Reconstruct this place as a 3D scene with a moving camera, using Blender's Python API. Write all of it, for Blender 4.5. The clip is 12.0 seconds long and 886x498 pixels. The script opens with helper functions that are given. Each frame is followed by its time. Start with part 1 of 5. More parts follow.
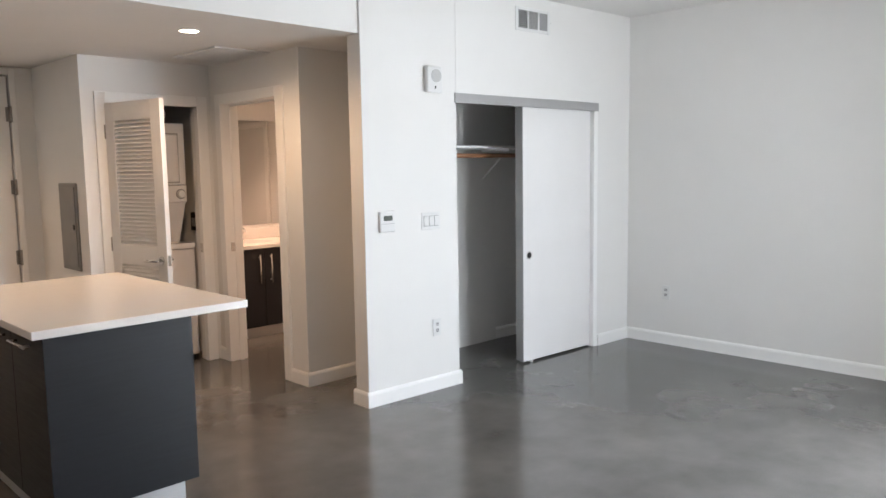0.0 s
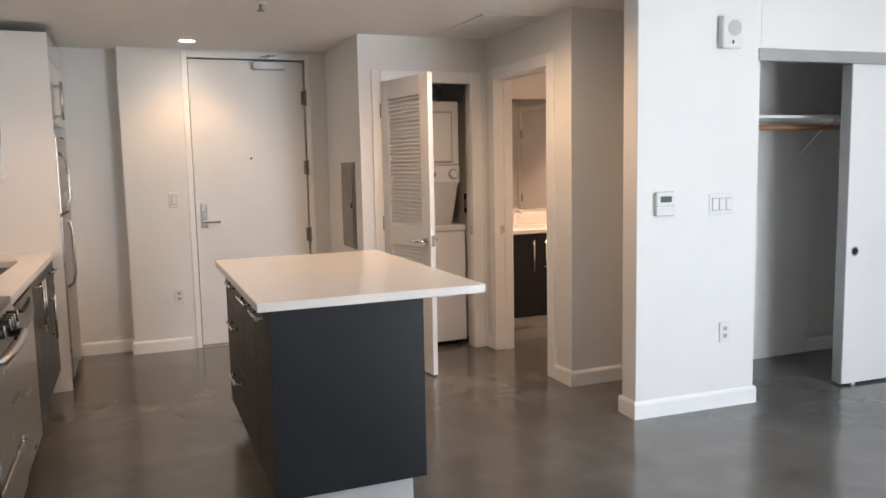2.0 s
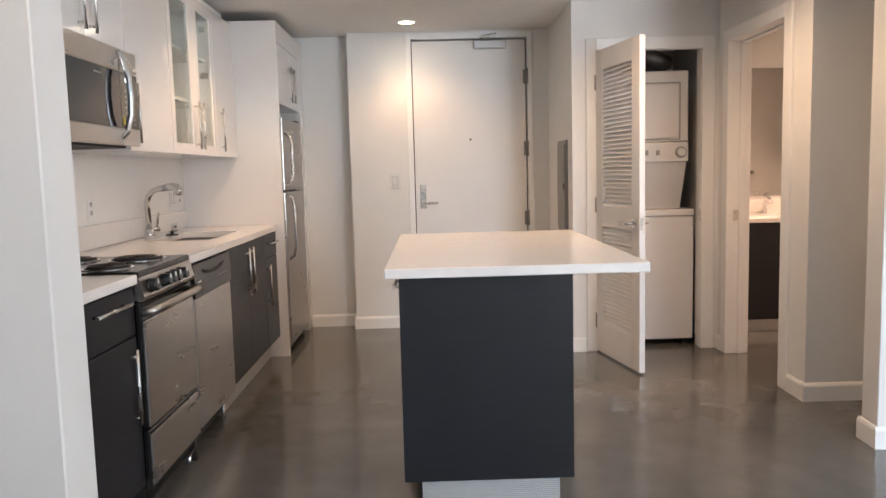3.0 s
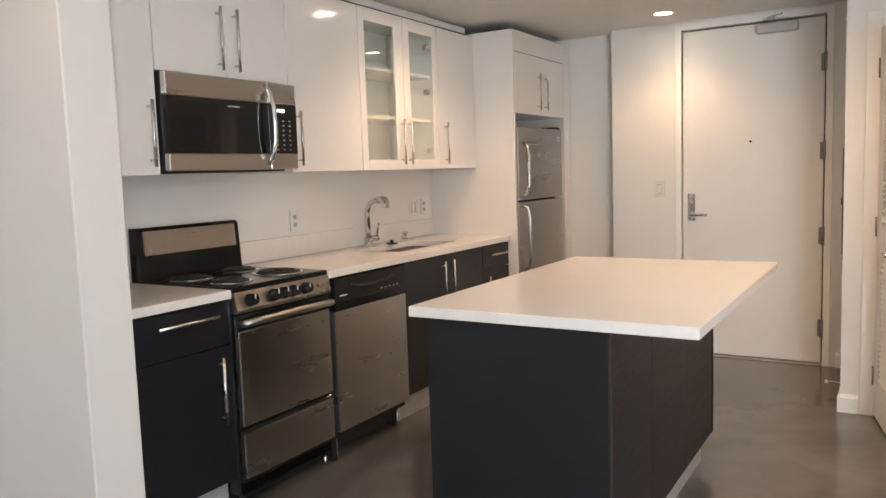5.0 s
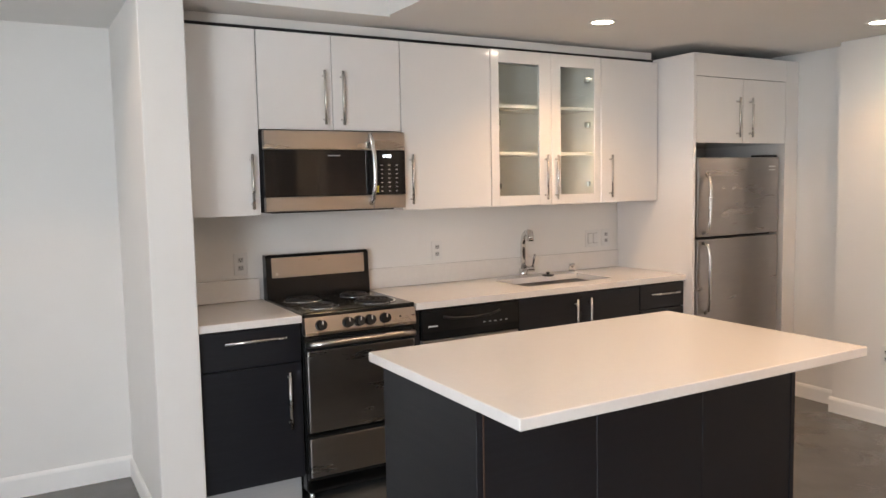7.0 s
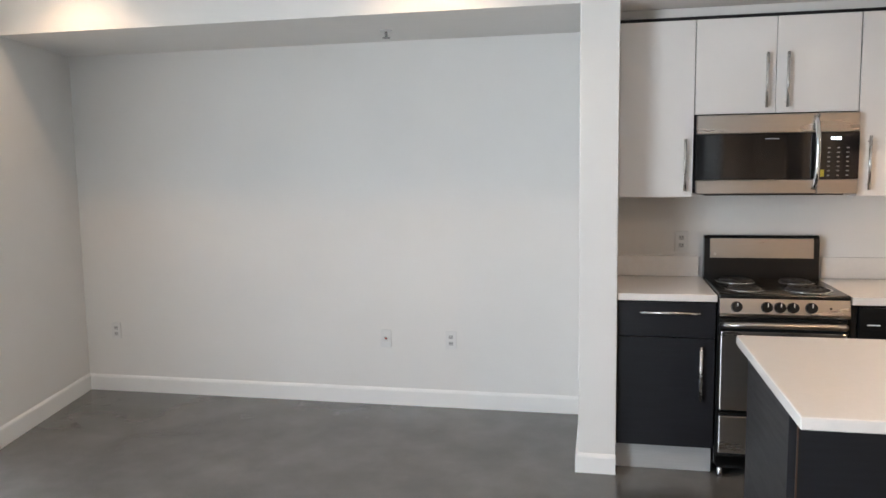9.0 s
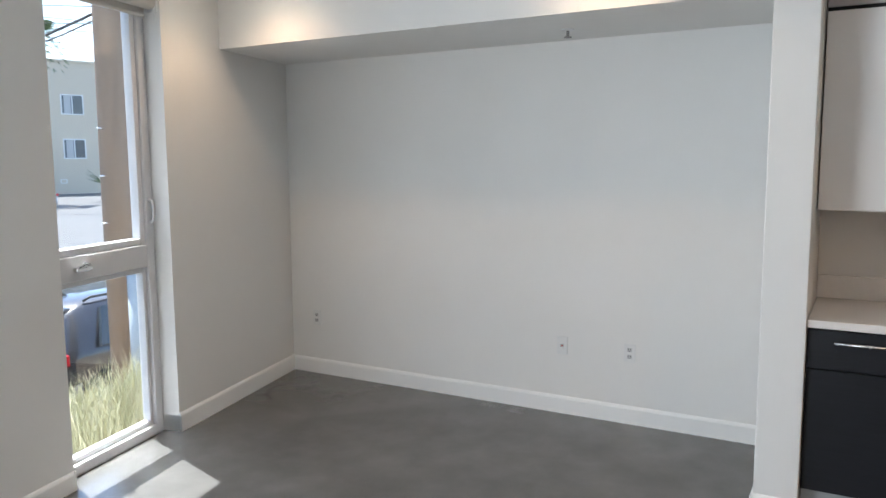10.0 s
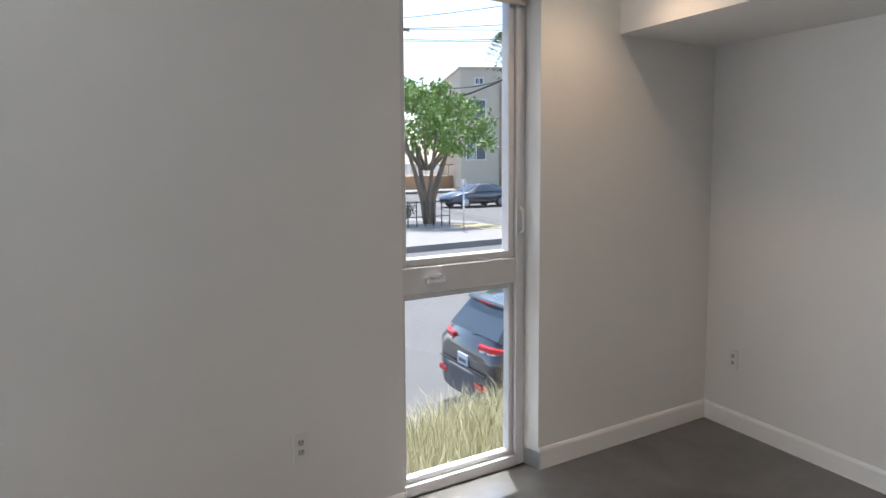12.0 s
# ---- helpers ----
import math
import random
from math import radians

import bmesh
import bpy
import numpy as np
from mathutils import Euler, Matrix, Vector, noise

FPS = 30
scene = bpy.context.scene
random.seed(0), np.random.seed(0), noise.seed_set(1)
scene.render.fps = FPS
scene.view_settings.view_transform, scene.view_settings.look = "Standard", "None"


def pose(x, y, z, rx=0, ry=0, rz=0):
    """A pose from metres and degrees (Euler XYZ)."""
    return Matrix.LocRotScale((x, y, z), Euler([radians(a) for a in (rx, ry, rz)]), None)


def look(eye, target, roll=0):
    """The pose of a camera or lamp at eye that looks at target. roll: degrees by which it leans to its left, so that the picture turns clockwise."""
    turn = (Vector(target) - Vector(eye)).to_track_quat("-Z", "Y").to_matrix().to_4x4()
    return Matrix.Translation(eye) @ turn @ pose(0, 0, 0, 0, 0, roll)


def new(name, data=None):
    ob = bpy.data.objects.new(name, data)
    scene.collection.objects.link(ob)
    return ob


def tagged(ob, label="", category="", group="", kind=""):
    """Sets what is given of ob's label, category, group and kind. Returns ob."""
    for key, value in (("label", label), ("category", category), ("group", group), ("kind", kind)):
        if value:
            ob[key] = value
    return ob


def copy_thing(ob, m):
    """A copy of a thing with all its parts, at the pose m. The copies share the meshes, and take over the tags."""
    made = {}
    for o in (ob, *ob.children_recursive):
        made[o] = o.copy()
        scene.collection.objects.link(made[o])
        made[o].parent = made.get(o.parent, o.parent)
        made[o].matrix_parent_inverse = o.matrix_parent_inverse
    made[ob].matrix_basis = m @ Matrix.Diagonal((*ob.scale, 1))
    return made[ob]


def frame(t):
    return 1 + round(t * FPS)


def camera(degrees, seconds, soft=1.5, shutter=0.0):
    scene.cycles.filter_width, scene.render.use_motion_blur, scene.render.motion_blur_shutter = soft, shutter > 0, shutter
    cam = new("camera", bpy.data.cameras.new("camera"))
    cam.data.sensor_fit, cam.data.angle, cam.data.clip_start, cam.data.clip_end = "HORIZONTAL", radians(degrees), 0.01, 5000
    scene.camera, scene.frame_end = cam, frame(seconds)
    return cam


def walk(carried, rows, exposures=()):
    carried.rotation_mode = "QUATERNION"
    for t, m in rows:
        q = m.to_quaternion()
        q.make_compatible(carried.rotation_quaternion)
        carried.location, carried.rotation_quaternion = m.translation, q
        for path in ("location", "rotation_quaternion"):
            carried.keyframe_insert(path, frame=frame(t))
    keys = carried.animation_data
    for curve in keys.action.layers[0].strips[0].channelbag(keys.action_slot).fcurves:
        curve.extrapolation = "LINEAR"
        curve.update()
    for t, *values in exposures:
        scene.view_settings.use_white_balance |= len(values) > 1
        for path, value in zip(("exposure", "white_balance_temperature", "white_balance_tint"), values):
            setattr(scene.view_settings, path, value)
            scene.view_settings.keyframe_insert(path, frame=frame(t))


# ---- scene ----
cam = camera(60.4, 12.0)
PATH = [
    (0, (0.028, 0.083, 1.517), (1.43, 1.493, 1.302), -0.9),
    (0.5, (0.057, 0.085, 1.516), (1.412, 1.54, 1.297), -0.9),
    (1, (0.132, 0.155, 1.503), (1.375, 1.705, 1.279), -0.9),
    (1.5, (0.307, 0.3, 1.453), (1.341, 1.997, 1.233), -1.0),
    (2, (0.523, 0.4, 1.408), (1.27, 2.243, 1.188), -1.2),
    (2.5, (0.802, 0.482, 1.317), (1.204, 2.43, 1.108), -1.3),
    (3, (1.088, 0.584, 1.252), (1.118, 2.573, 1.047), -1.5),
    (3.5, (1.383, 0.689, 1.236), (1.08, 2.656, 1.034), -1.5),
    (3.7, (1.5, 0.731, 1.219), (1.077, 2.676, 1.022), -1.4),
    (5.3, (2.533, 1.319, 1.39), (1.373, 2.937, 1.194), -1.8),
    (5.5, (2.694, 1.436, 1.416), (1.449, 2.989, 1.223), -1.6),
    (6, (2.994, 1.701, 1.448), (1.573, 3.096, 1.259), -1.4),
    (6.5, (3.253, 1.92, 1.506), (1.666, 3.122, 1.319), -1.3),
    (6.7, (3.308, 1.994, 1.517), (1.666, 3.122, 1.336), -1.2),
    (8.3, (3.811, 2.603, 1.502), (1.821, 2.653, 1.31), -0.8),
    (8.5, (3.845, 2.641, 1.513), (1.858, 2.536, 1.312), -0.7),
    (9, (3.836, 2.713, 1.554), (1.889, 2.31, 1.334), -0.8),
    (9.5, (3.769, 2.884, 1.572), (1.911, 2.178, 1.353), -0.6),
    (10, (3.635, 3.015, 1.618), (1.904, 2.041, 1.382), -0.4),
    (10.5, (3.428, 3.02, 1.619), (1.848, 1.817, 1.38), -0.4),
    (11, (3.145, 2.964, 1.651), (1.761, 1.541, 1.411), -0.2),
    (11.5, (2.851, 2.94, 1.654), (1.723, 1.305, 1.42), -0.2),
    (12, (2.565, 2.868, 1.633), (1.783, 1.041, 1.407), -0.4),
]
walk(cam, [(t, look(eye, target, roll)) for t, eye, target, roll in PATH],
     exposures=[(0, 1.72, 6250, 10), (1.5, 1.72, 6200, 10), (2.5, 1.72, 6150, 10), (3.5, 2.02, 6050, 10), (5.5, 1.78, 6600, 10), (6.5, 1.8, 6400, 10), (8.5, 1.88, 6200, 9), (9.5, 1.74, 5950, 7), (10.5, 1.6, 5900, 6), (11.5, 1.36, 6000, 8), (12, 1.22, 6150, 10)])
# ---------------- light ----------------
WARM = (1.0, 0.61, 0.33)
SUN_WAY = Vector((0.28, 0.93, -2.45)).normalized()
world = bpy.data.worlds.new("sky")
scene.world = world
world.use_nodes = True
sky = world.node_tree.nodes.new("ShaderNodeTexSky")
sky.sky_type, sky.sun_disc = "NISHITA", False
sky.sun_elevation = math.asin(-SUN_WAY.z)
sky.sun_rotation = math.atan2(-SUN_WAY.x, -SUN_WAY.y)
back = world.node_tree.nodes["Background"]
back.inputs["Strength"].default_value = 0.15
world.node_tree.links.new(sky.outputs[0], back.inputs[0])
sun = new("sun", bpy.data.lights.new("sun", "SUN"))
sun.data.energy, sun.data.angle, sun.data.color = 5.0, radians(0.5), (1.0, 0.96, 0.9)
sun.rotation_euler = SUN_WAY.to_track_quat("-Z", "Y").to_euler()

# frame of the slanted window wall: x along the wall, y into the room; frame of the closet wall: x along it, y behind it
SOUTH = pose(0, -0.655, 0, 0, 0, 12.3)
CLOSET = pose(3.0, 3.757, 0, 0, 0, -2.95)


def area_lamp(name, m, w, h, watts, colour):
    ob = new(name, bpy.data.lights.new(name, "AREA"))
    ob.data.shape, ob.data.size, ob.data.size_y = "RECTANGLE", w, h
    ob.data.energy, ob.data.color = watts, colour
    ob.matrix_world = m
    return ob


# skylight through the wide window behind the first position
area_lamp("window_skylight", SOUTH @ pose(4.1, -0.06, 1.3, 90, 0, 22), 1.25, 2.2, 27, (0.93, 0.97, 1.0))


# ---------------- materials ----------------
def mk(name, c1, c2=None, scale=6.0, rough=0.5, rough2=None, metal=0.0, bump=0.0, bscale=80.0, stretch=(1, 1, 1), coat=0.0, jitter=0.0):
    """A surface of two colours mixed by a broad and a fine noise, with roughness that varies and a fine relief."""
    m = bpy.data.materials.new(name)
    m.use_nodes = True
    nt = m.node_tree
    p = nt.nodes["Principled BSDF"]
    link = nt.links.new
    tc = nt.nodes.new("ShaderNodeTexCoord")
    mp = nt.nodes.new("ShaderNodeMapping")
    mp.inputs["Scale"].default_value = stretch
    link(tc.outputs["Object"], mp.inputs["Vector"])
    n1 = nt.nodes.new("ShaderNodeTexNoise")
    n1.inputs["Scale"].default_value, n1.inputs["Detail"].default_value = scale, 6
    n1.inputs["Roughness"].default_value = 0.6
    link(mp.outputs[0], n1.inputs["Vector"])
    n2 = nt.nodes.new("ShaderNodeTexNoise")
    n2.inputs["Scale"].default_value, n2.inputs["Detail"].default_value = bscale, 4
    link(mp.outputs[0], n2.inputs["Vector"])
    ramp = nt.nodes.new("ShaderNodeValToRGB")
    ramp.color_ramp.elements[0].position, ramp.color_ramp.elements[1].position = 0.32, 0.68
    c2 = c2 or tuple(0.94 * v for v in c1)
    ramp.color_ramp.elements[0].color, ramp.color_ramp.elements[1].color = (*c1, 1), (*c2, 1)
    mix = nt.nodes.new("ShaderNodeMix")
    mix.inputs[0].default_value = 0.25
    link(n1.outputs["Fac"], mix.inputs[2])
    link(n2.outputs["Fac"], mix.inputs[3])
    link(mix.outputs[0], ramp.inputs[0])
    out = ramp.outputs[0]
    if jitter:
        info = nt.nodes.new("ShaderNodeObjectInfo")
        hsv = nt.nodes.new("ShaderNodeHueSaturation")
        mr = nt.nodes.new("ShaderNodeMapRange")
        mr.inputs[3].default_value, mr.inputs[4].default_value = 1 - jitter, 1 + jitter
        link(info.outputs["Random"], mr.inputs[0])
        link(mr.outputs[0], hsv.inputs["Value"])
        link(out, hsv.inputs["Color"])
        out = hsv.outputs[0]
    link(out, p.inputs["Base Color"])
    mr2 = nt.nodes.new("ShaderNodeMapRange")
    mr2.inputs[1].default_value, mr2.inputs[2].default_value = 0.3, 0.7
    mr2.inputs[3].default_value, mr2.inputs[4].default_value = rough, rough2 if rough2 is not None else min(1, rough * 1.15 + 0.02)
    link(n1.outputs["Fac"], mr2.inputs[0])
    link(mr2.outputs[0], p.inputs["Roughness"])
    p.inputs["Metallic"].default_value = metal
    p.inputs["Coat Weight"].default_value = coat
    if coat:
        p.inputs["Coat Roughness"].default_value = 0.08
    if bump:
        b = nt.nodes.new("ShaderNodeBump")
        b.inputs["Strength"].default_value, b.inputs["Distance"].default_value = bump, 0.002
        link(n2.outputs["Fac"], b.inputs["Height"])
        link(b.outputs[0], p.inputs["Normal"])
    return m


def glass(name, colour=(1, 1, 1), rough=0.0):
    m = bpy.data.materials.new(name)
    m.use_nodes = True
    p = m.node_tree.nodes["Principled BSDF"]
    p.inputs["Base Color"].default_value = (*colour, 1)
    p.inputs["Roughness"].default_value, p.inputs["Transmission Weight"].default_value, p.inputs["IOR"].default_value = rough, 1, 1.45
    return m


def glow(name, colour, strength):
    m = bpy.data.materials.new(name)
    m.use_nodes = True
    p = m.node_tree.nodes["Principled BSDF"]
    p.inputs["Base Color"].default_value = (0.8, 0.8, 0.8, 1)
    p.inputs["Emission Color"].default_value, p.inputs["Emission Strength"].default_value = (*colour, 1), strength
    return m


def concrete_floor():
    """Polished concrete: cloudy grey patches, fine aggregate specks, soft gloss."""
    m = mk("polished_concrete", (0.078, 0.077, 0.074), (0.136, 0.133, 0.127), 1.3, 0.165, 0.165, 0, 0.0, 160)
    nt = m.node_tree
    p = nt.nodes["Principled BSDF"]
    src = p.inputs["Base Color"].links[0].from_socket
    tc = [n for n in nt.nodes if n.type == "TEX_COORD"][0]
    cloud = nt.nodes.new("ShaderNodeTexNoise")
    cloud.inputs["Scale"].default_value, cloud.inputs["Detail"].default_value, cloud.inputs["Distortion"].default_value = 4.0, 4, 0.15
    speck = nt.nodes.new("ShaderNodeTexVoronoi")
    speck.inputs["Scale"].default_value = 95
    nt.links.new(tc.outputs["Object"], cloud.inputs["Vector"])
    nt.links.new(tc.outputs["Object"], speck.inputs["Vector"])
    lift = nt.nodes.new("ShaderNodeMapRange")
    lift.inputs[1].default_value, lift.inputs[2].default_value, lift.inputs[3].default_value, lift.inputs[4].default_value = 0.3, 0.7, 0.91, 1.10
    nt.links.new(cloud.outputs["Fac"], lift.inputs[0])
    dots = nt.nodes.new("ShaderNodeMapRange")
    dots.inputs[1].default_value, dots.inputs[2].default_value, dots.inputs[3].default_value, dots.inputs[4].default_value = 0.05, 0.16, 1.10, 1.0
    nt.links.new(speck.outputs["Distance"], dots.inputs[0])
    mul = nt.nodes.new("ShaderNodeMath")
    mul.operation = "MULTIPLY"
    nt.links.new(lift.outputs[0], mul.inputs[0])
    nt.links.new(dots.outputs[0], mul.inputs[1])
    hsv = nt.nodes.new("ShaderNodeHueSaturation")
    nt.links.new(mul.outputs[0], hsv.inputs["Value"])
    nt.links.new(src, hsv.inputs["Color"])
    nt.links.new(hsv.outputs[0], p.inputs["Base Color"])
    p.inputs["Specular IOR Level"].default_value = 0.75
    return m


WALL = mk("white_wall_paint", (0.775, 0.765, 0.745), (0.75, 0.74, 0.72), 2.0, 0.55, 0.65, 0, 0.10, 260)
CEIL = mk("ceiling_paint", (0.78, 0.765, 0.745), (0.75, 0.74, 0.72), 2.0, 0.7, 0.8, 0, 0.12, 220)
TRIM = mk("trim_paint", (0.86, 0.855, 0.84), (0.84, 0.835, 0.82), 4, 0.35, 0.42, 0, 0.03, 200)
DOORP = mk("door_paint", (0.79, 0.78, 0.77), (0.76, 0.75, 0.74), 3, 0.38, 0.46, 0, 0.05, 180)
FLOOR = concrete_floor()
DARK = mk("dark_laminate", (0.0075, 0.0080, 0.0110), (0.0125, 0.0132, 0.0175), 5, 0.36, 0.44, 0, 0.14, 60, (1, 1, 14))
DARKS = mk("dark_laminate_dull", (0.009, 0.009, 0.010), (0.012, 0.012, 0.013), 5, 0.45, 0.55, 0, 0.1, 60, (1, 1, 14))
for dull in (DARK, DARKS):
    dull.node_tree.nodes["Principled BSDF"].inputs["Specular IOR Level"].default_value = 0.45
GLOSSW = mk("gloss_white_lacquer", (0.80, 0.775, 0.755), (0.785, 0.76, 0.74), 2, 0.10, 0.14, 0, 0.01, 30, (1, 1, 1), 0.5)
QUARTZ = mk("white_quartz", (0.80, 0.77, 0.74), (0.76, 0.73, 0.70), 40, 0.16, 0.22, 0, 0.02, 300)
STEEL = mk("brushed_steel", (0.52, 0.49, 0.46), (0.47, 0.445, 0.42), 2, 0.27, 0.29, 1.0, 0, 12, (1, 1, 6))
STEELH = STEEL
STEELF = mk("refrigerator_steel", (0.42, 0.39, 0.37), (0.38, 0.355, 0.335), 2, 0.27, 0.29, 1.0, 0, 12, (1, 1, 6))
CHROME = mk("chrome", (0.75, 0.75, 0.75), (0.70, 0.70, 0.70), 6, 0.07, 0.14, 1.0)
SATIN = mk("satin_nickel", (0.72, 0.71, 0.69), (0.64, 0.63, 0.61), 8, 0.22, 0.30, 1.0)
ALU = mk("anodised_aluminium", (0.52, 0.52, 0.52), (0.47, 0.47, 0.47), 6, 0.38, 0.46, 0.7, 0.05, 60, (60, 1, 1))
BLACK = mk("black_enamel", (0.010, 0.010, 0.010), (0.014, 0.014, 0.014), 6, 0.12, 0.18)
BLACKM = mk("matte_black", (0.015, 0.015, 0.015), (0.022, 0.022, 0.022), 10, 0.5, 0.6, 0, 0.1, 90)
BGLASS = mk("black_glass", (0.006, 0.006, 0.007), (0.008, 0.008, 0.009), 4, 0.04, 0.07)
COIL = mk("burner_coil", (0.022, 0.021, 0.021), (0.04, 0.038, 0.038), 30, 0.45, 0.55, 0.0)
for dull in (BLACK, BLACKM, COIL):
    dull.node_tree.nodes["Principled BSDF"].inputs["Specular IOR Level"].default_value = 0.28
PLAST = mk("white_plastic", (0.74, 0.74, 0.73), (0.71, 0.71, 0.70), 10, 0.35, 0.42)
SOCKET = mk("socket_plastic", (0.50, 0.50, 0.50), (0.47, 0.47, 0.47), 10, 0.35, 0.42)
GREYP = mk("grey_plastic", (0.32, 0.32, 0.32), (0.28, 0.28, 0.28), 10, 0.4, 0.5)
PANEL = mk("grey_panel_paint", (0.27, 0.26, 0.25), (0.24, 0.235, 0.225), 5, 0.4, 0.5, 0.2, 0.06, 150)
APPL = mk("white_appliance_enamel", (0.76, 0.75, 0.75), (0.74, 0.73, 0.73), 3, 0.09, 0.13, 0, 0.01, 30)
WOODROD = mk("varnished_wood", (0.36, 0.16, 0.07), (0.28, 0.12, 0.05), 12, 0.4, 0.5, 0, 0.1, 60, (1, 12, 12))
VINYL = mk("white_vinyl", (0.66, 0.66, 0.67), (0.62, 0.62, 0.63), 6, 0.3, 0.4)
SHADEF = mk("shade_fabric", (0.62, 0.60, 0.56), (0.58, 0.56, 0.52), 30, 0.8, 0.9, 0, 0.3, 400)
FOIL = mk("foil_duct", (0.35, 0.35, 0.35), (0.2, 0.2, 0.2), 20, 0.3, 0.45, 0.9, 0.6, 60)
KICK = mk("light_toe_kick", (0.62, 0.62, 0.62), (0.56, 0.56, 0.56), 6, 0.3, 0.38, 0.4, 0.2, 90, (1, 1, 30))
RED = mk("red_jack", (0.45, 0.05, 0.03), None, 8, 0.4)
HINGE = mk("dull_hinge_steel", (0.32, 0.31, 0.30), (0.26, 0.25, 0.24), 20, 0.4, 0.5, 0.8)
EDGEB = mk("raw_board_edge", (0.10, 0.055, 0.035), (0.07, 0.04, 0.028), 30, 0.5)
BUMPER = mk("grey_bumper_plastic", (0.085, 0.087, 0.098), (0.10, 0.102, 0.112), 8, 0.5, 0.6)
MIRROR = mk("mirror_silver", (0.86, 0.86, 0.85), (0.86, 0.86, 0.85), 2, 0.01, 0.015, 1.0)
PANE = glass("clear_glass")
CABPANE = glass("greenish_cabinet_glass", (0.82, 0.87, 0.83))
LENS = glow("lamp_lens", (1.0, 0.80, 0.58), 22)
CLOCK = glow("clock_digits", (0.85, 0.95, 1.0), 2.5)
GREYLCD = mk("lcd_grey", (0.10, 0.115, 0.10), (0.12, 0.13, 0.115), 20, 0.2)


# ---------------- builders ----------------
def bm_box(lo, hi, bev=0.0, seg=1, bm=None):
    """A box from corner to corner, its edges rounded by bev."""
    bm = bm or bmesh.new()
    lo, hi = Vector([min(a, b) for a, b in zip(lo, hi)]), Vector([max(a, b) for a, b in zip(lo, hi)])
    g = bmesh.ops.create_cube(bm, size=1, matrix=Matrix.Translation((lo + hi) / 2) @ Matrix.Diagonal((*(hi - lo), 1)))
    if bev:
        es = list({e for v in g["verts"] for e in v.link_edges})
        bmesh.ops.bevel(bm, geom=es, offset=bev, segments=seg, affect="EDGES", profile=0.5)
    return bm


def boxes(*list_of):
    bm = bmesh.new()
    for lo, hi, *rest in list_of:
        bm_box(lo, hi, rest[0] if rest else 0, 1, bm)
    return bm


def tube(points, r, seg=10, bm=None, r2=None):
    """A round bar along a line of points."""
    bm = bm or bmesh.new()
    pts = [Vector(p) for p in points]
    rings = []
    for i, p in enumerate(pts):
        d = (pts[min(i + 1, len(pts) - 1)] - pts[max(i - 1, 0)]).normalized()
        a = d.orthogonal().normalized() if i == 0 else (rings[-1][1] - d * rings[-1][1].dot(d)).normalized()
        b = d.cross(a)
        rr = r if r2 is None else r + (r2 - r) * i / (len(pts) - 1)
        rings.append(([bm.verts.new(p + (a * math.cos(k * math.tau / seg) + b * math.sin(k * math.tau / seg)) * rr) for k in range(seg)], a))
    for (v0, _), (v1, _) in zip(rings, rings[1:]):
        for k in range(seg):
            f = bm.faces.new((v0[k], v0[(k + 1) % seg], v1[(k + 1) % seg], v1[k]))
            f.smooth = True
    bm.faces.new(rings[0][0][::-1])
    bm.faces.new(rings[-1][0])
    return bm


def prism(profile, depth, m):
    """A flat outline in x, z pushed out along y by depth, placed by m."""
    bm = bmesh.new()
    a = [bm.verts.new(m @ Vector((x, 0, z))) for x, z in profile]
    b = [bm.verts.new(m @ Vector((x, depth, z))) for x, z in profile]
    bm.faces.new(a)
    bm.faces.new(b[::-1])
    for i in range(len(a)):
        j = (i + 1) % len(a)
        bm.faces.new((a[j], a[i], b[i], b[j]))
    bmesh.ops.recalc_face_normals(bm, faces=bm.faces)
    return bm


def slab(outline, z0, z1, bev=0.0):
    """A flat plan outline raised from z0 to z1."""
    bm = bmesh.new()
    low = [bm.verts.new((x, y, z0)) for x, y in outline]
    high = [bm.verts.new((x, y, z1)) for x, y in outline]
    bm.faces.new(low[::-1])
    bm.faces.new(high)
    for i in range(len(low)):
        j = (i + 1) % len(low)
        bm.faces.new((low[i], low[j], high[j], high[i]))
    bmesh.ops.recalc_face_normals(bm, faces=bm.faces)
    if bev:
        bmesh.ops.bevel(bm, geom=bm.edges[:], offset=bev, segments=2, affect="EDGES", profile=0.5)
    return bm


def finish(ob_name, bm, material):
    me = bpy.data.meshes.new(ob_name)
    bm.normal_update()
    bm.to_mesh(me)
    bm.free()
    if material:
        me.materials.append(material)
    return me


def thing(name, m=None, label="", category="", group="", kind=""):
    ob = new(name)
    ob.empty_display_size = 0.1
    ob.matrix_world = m if m is not None else Matrix()
    return tagged(ob, label, category, group, kind)


def part(name, bm, material, parent, label=""):
    ob = new(name, finish(name, bm, material))
    ob.parent = parent
    return tagged(ob, label)


def solo(name, bm, material, label="", category="", kind="", m=None, group=""):
    ob = new(name, finish(name, bm, material))
    if m is not None:
        ob.matrix_world = m
    return tagged(ob, label, category, group, kind)


def bar_handle(parent, p0, p1, out, r=0.007, material=None, name="handle"):
    """A bar pull between two points, standing off by the vector out."""
    p0, p1, out = Vector(p0), Vector(p1), Vector(out)
    d = (p1 - p0)
    bm = tube([p0 + out, p1 + out], r, 10)
    for k in (0.1, 0.9):
        q = p0 + d * k
        tube([q, q + out], r * 0.8, 8, bm)
    return part(name, bm, material or SATIN, parent, "brushed steel bar handle")


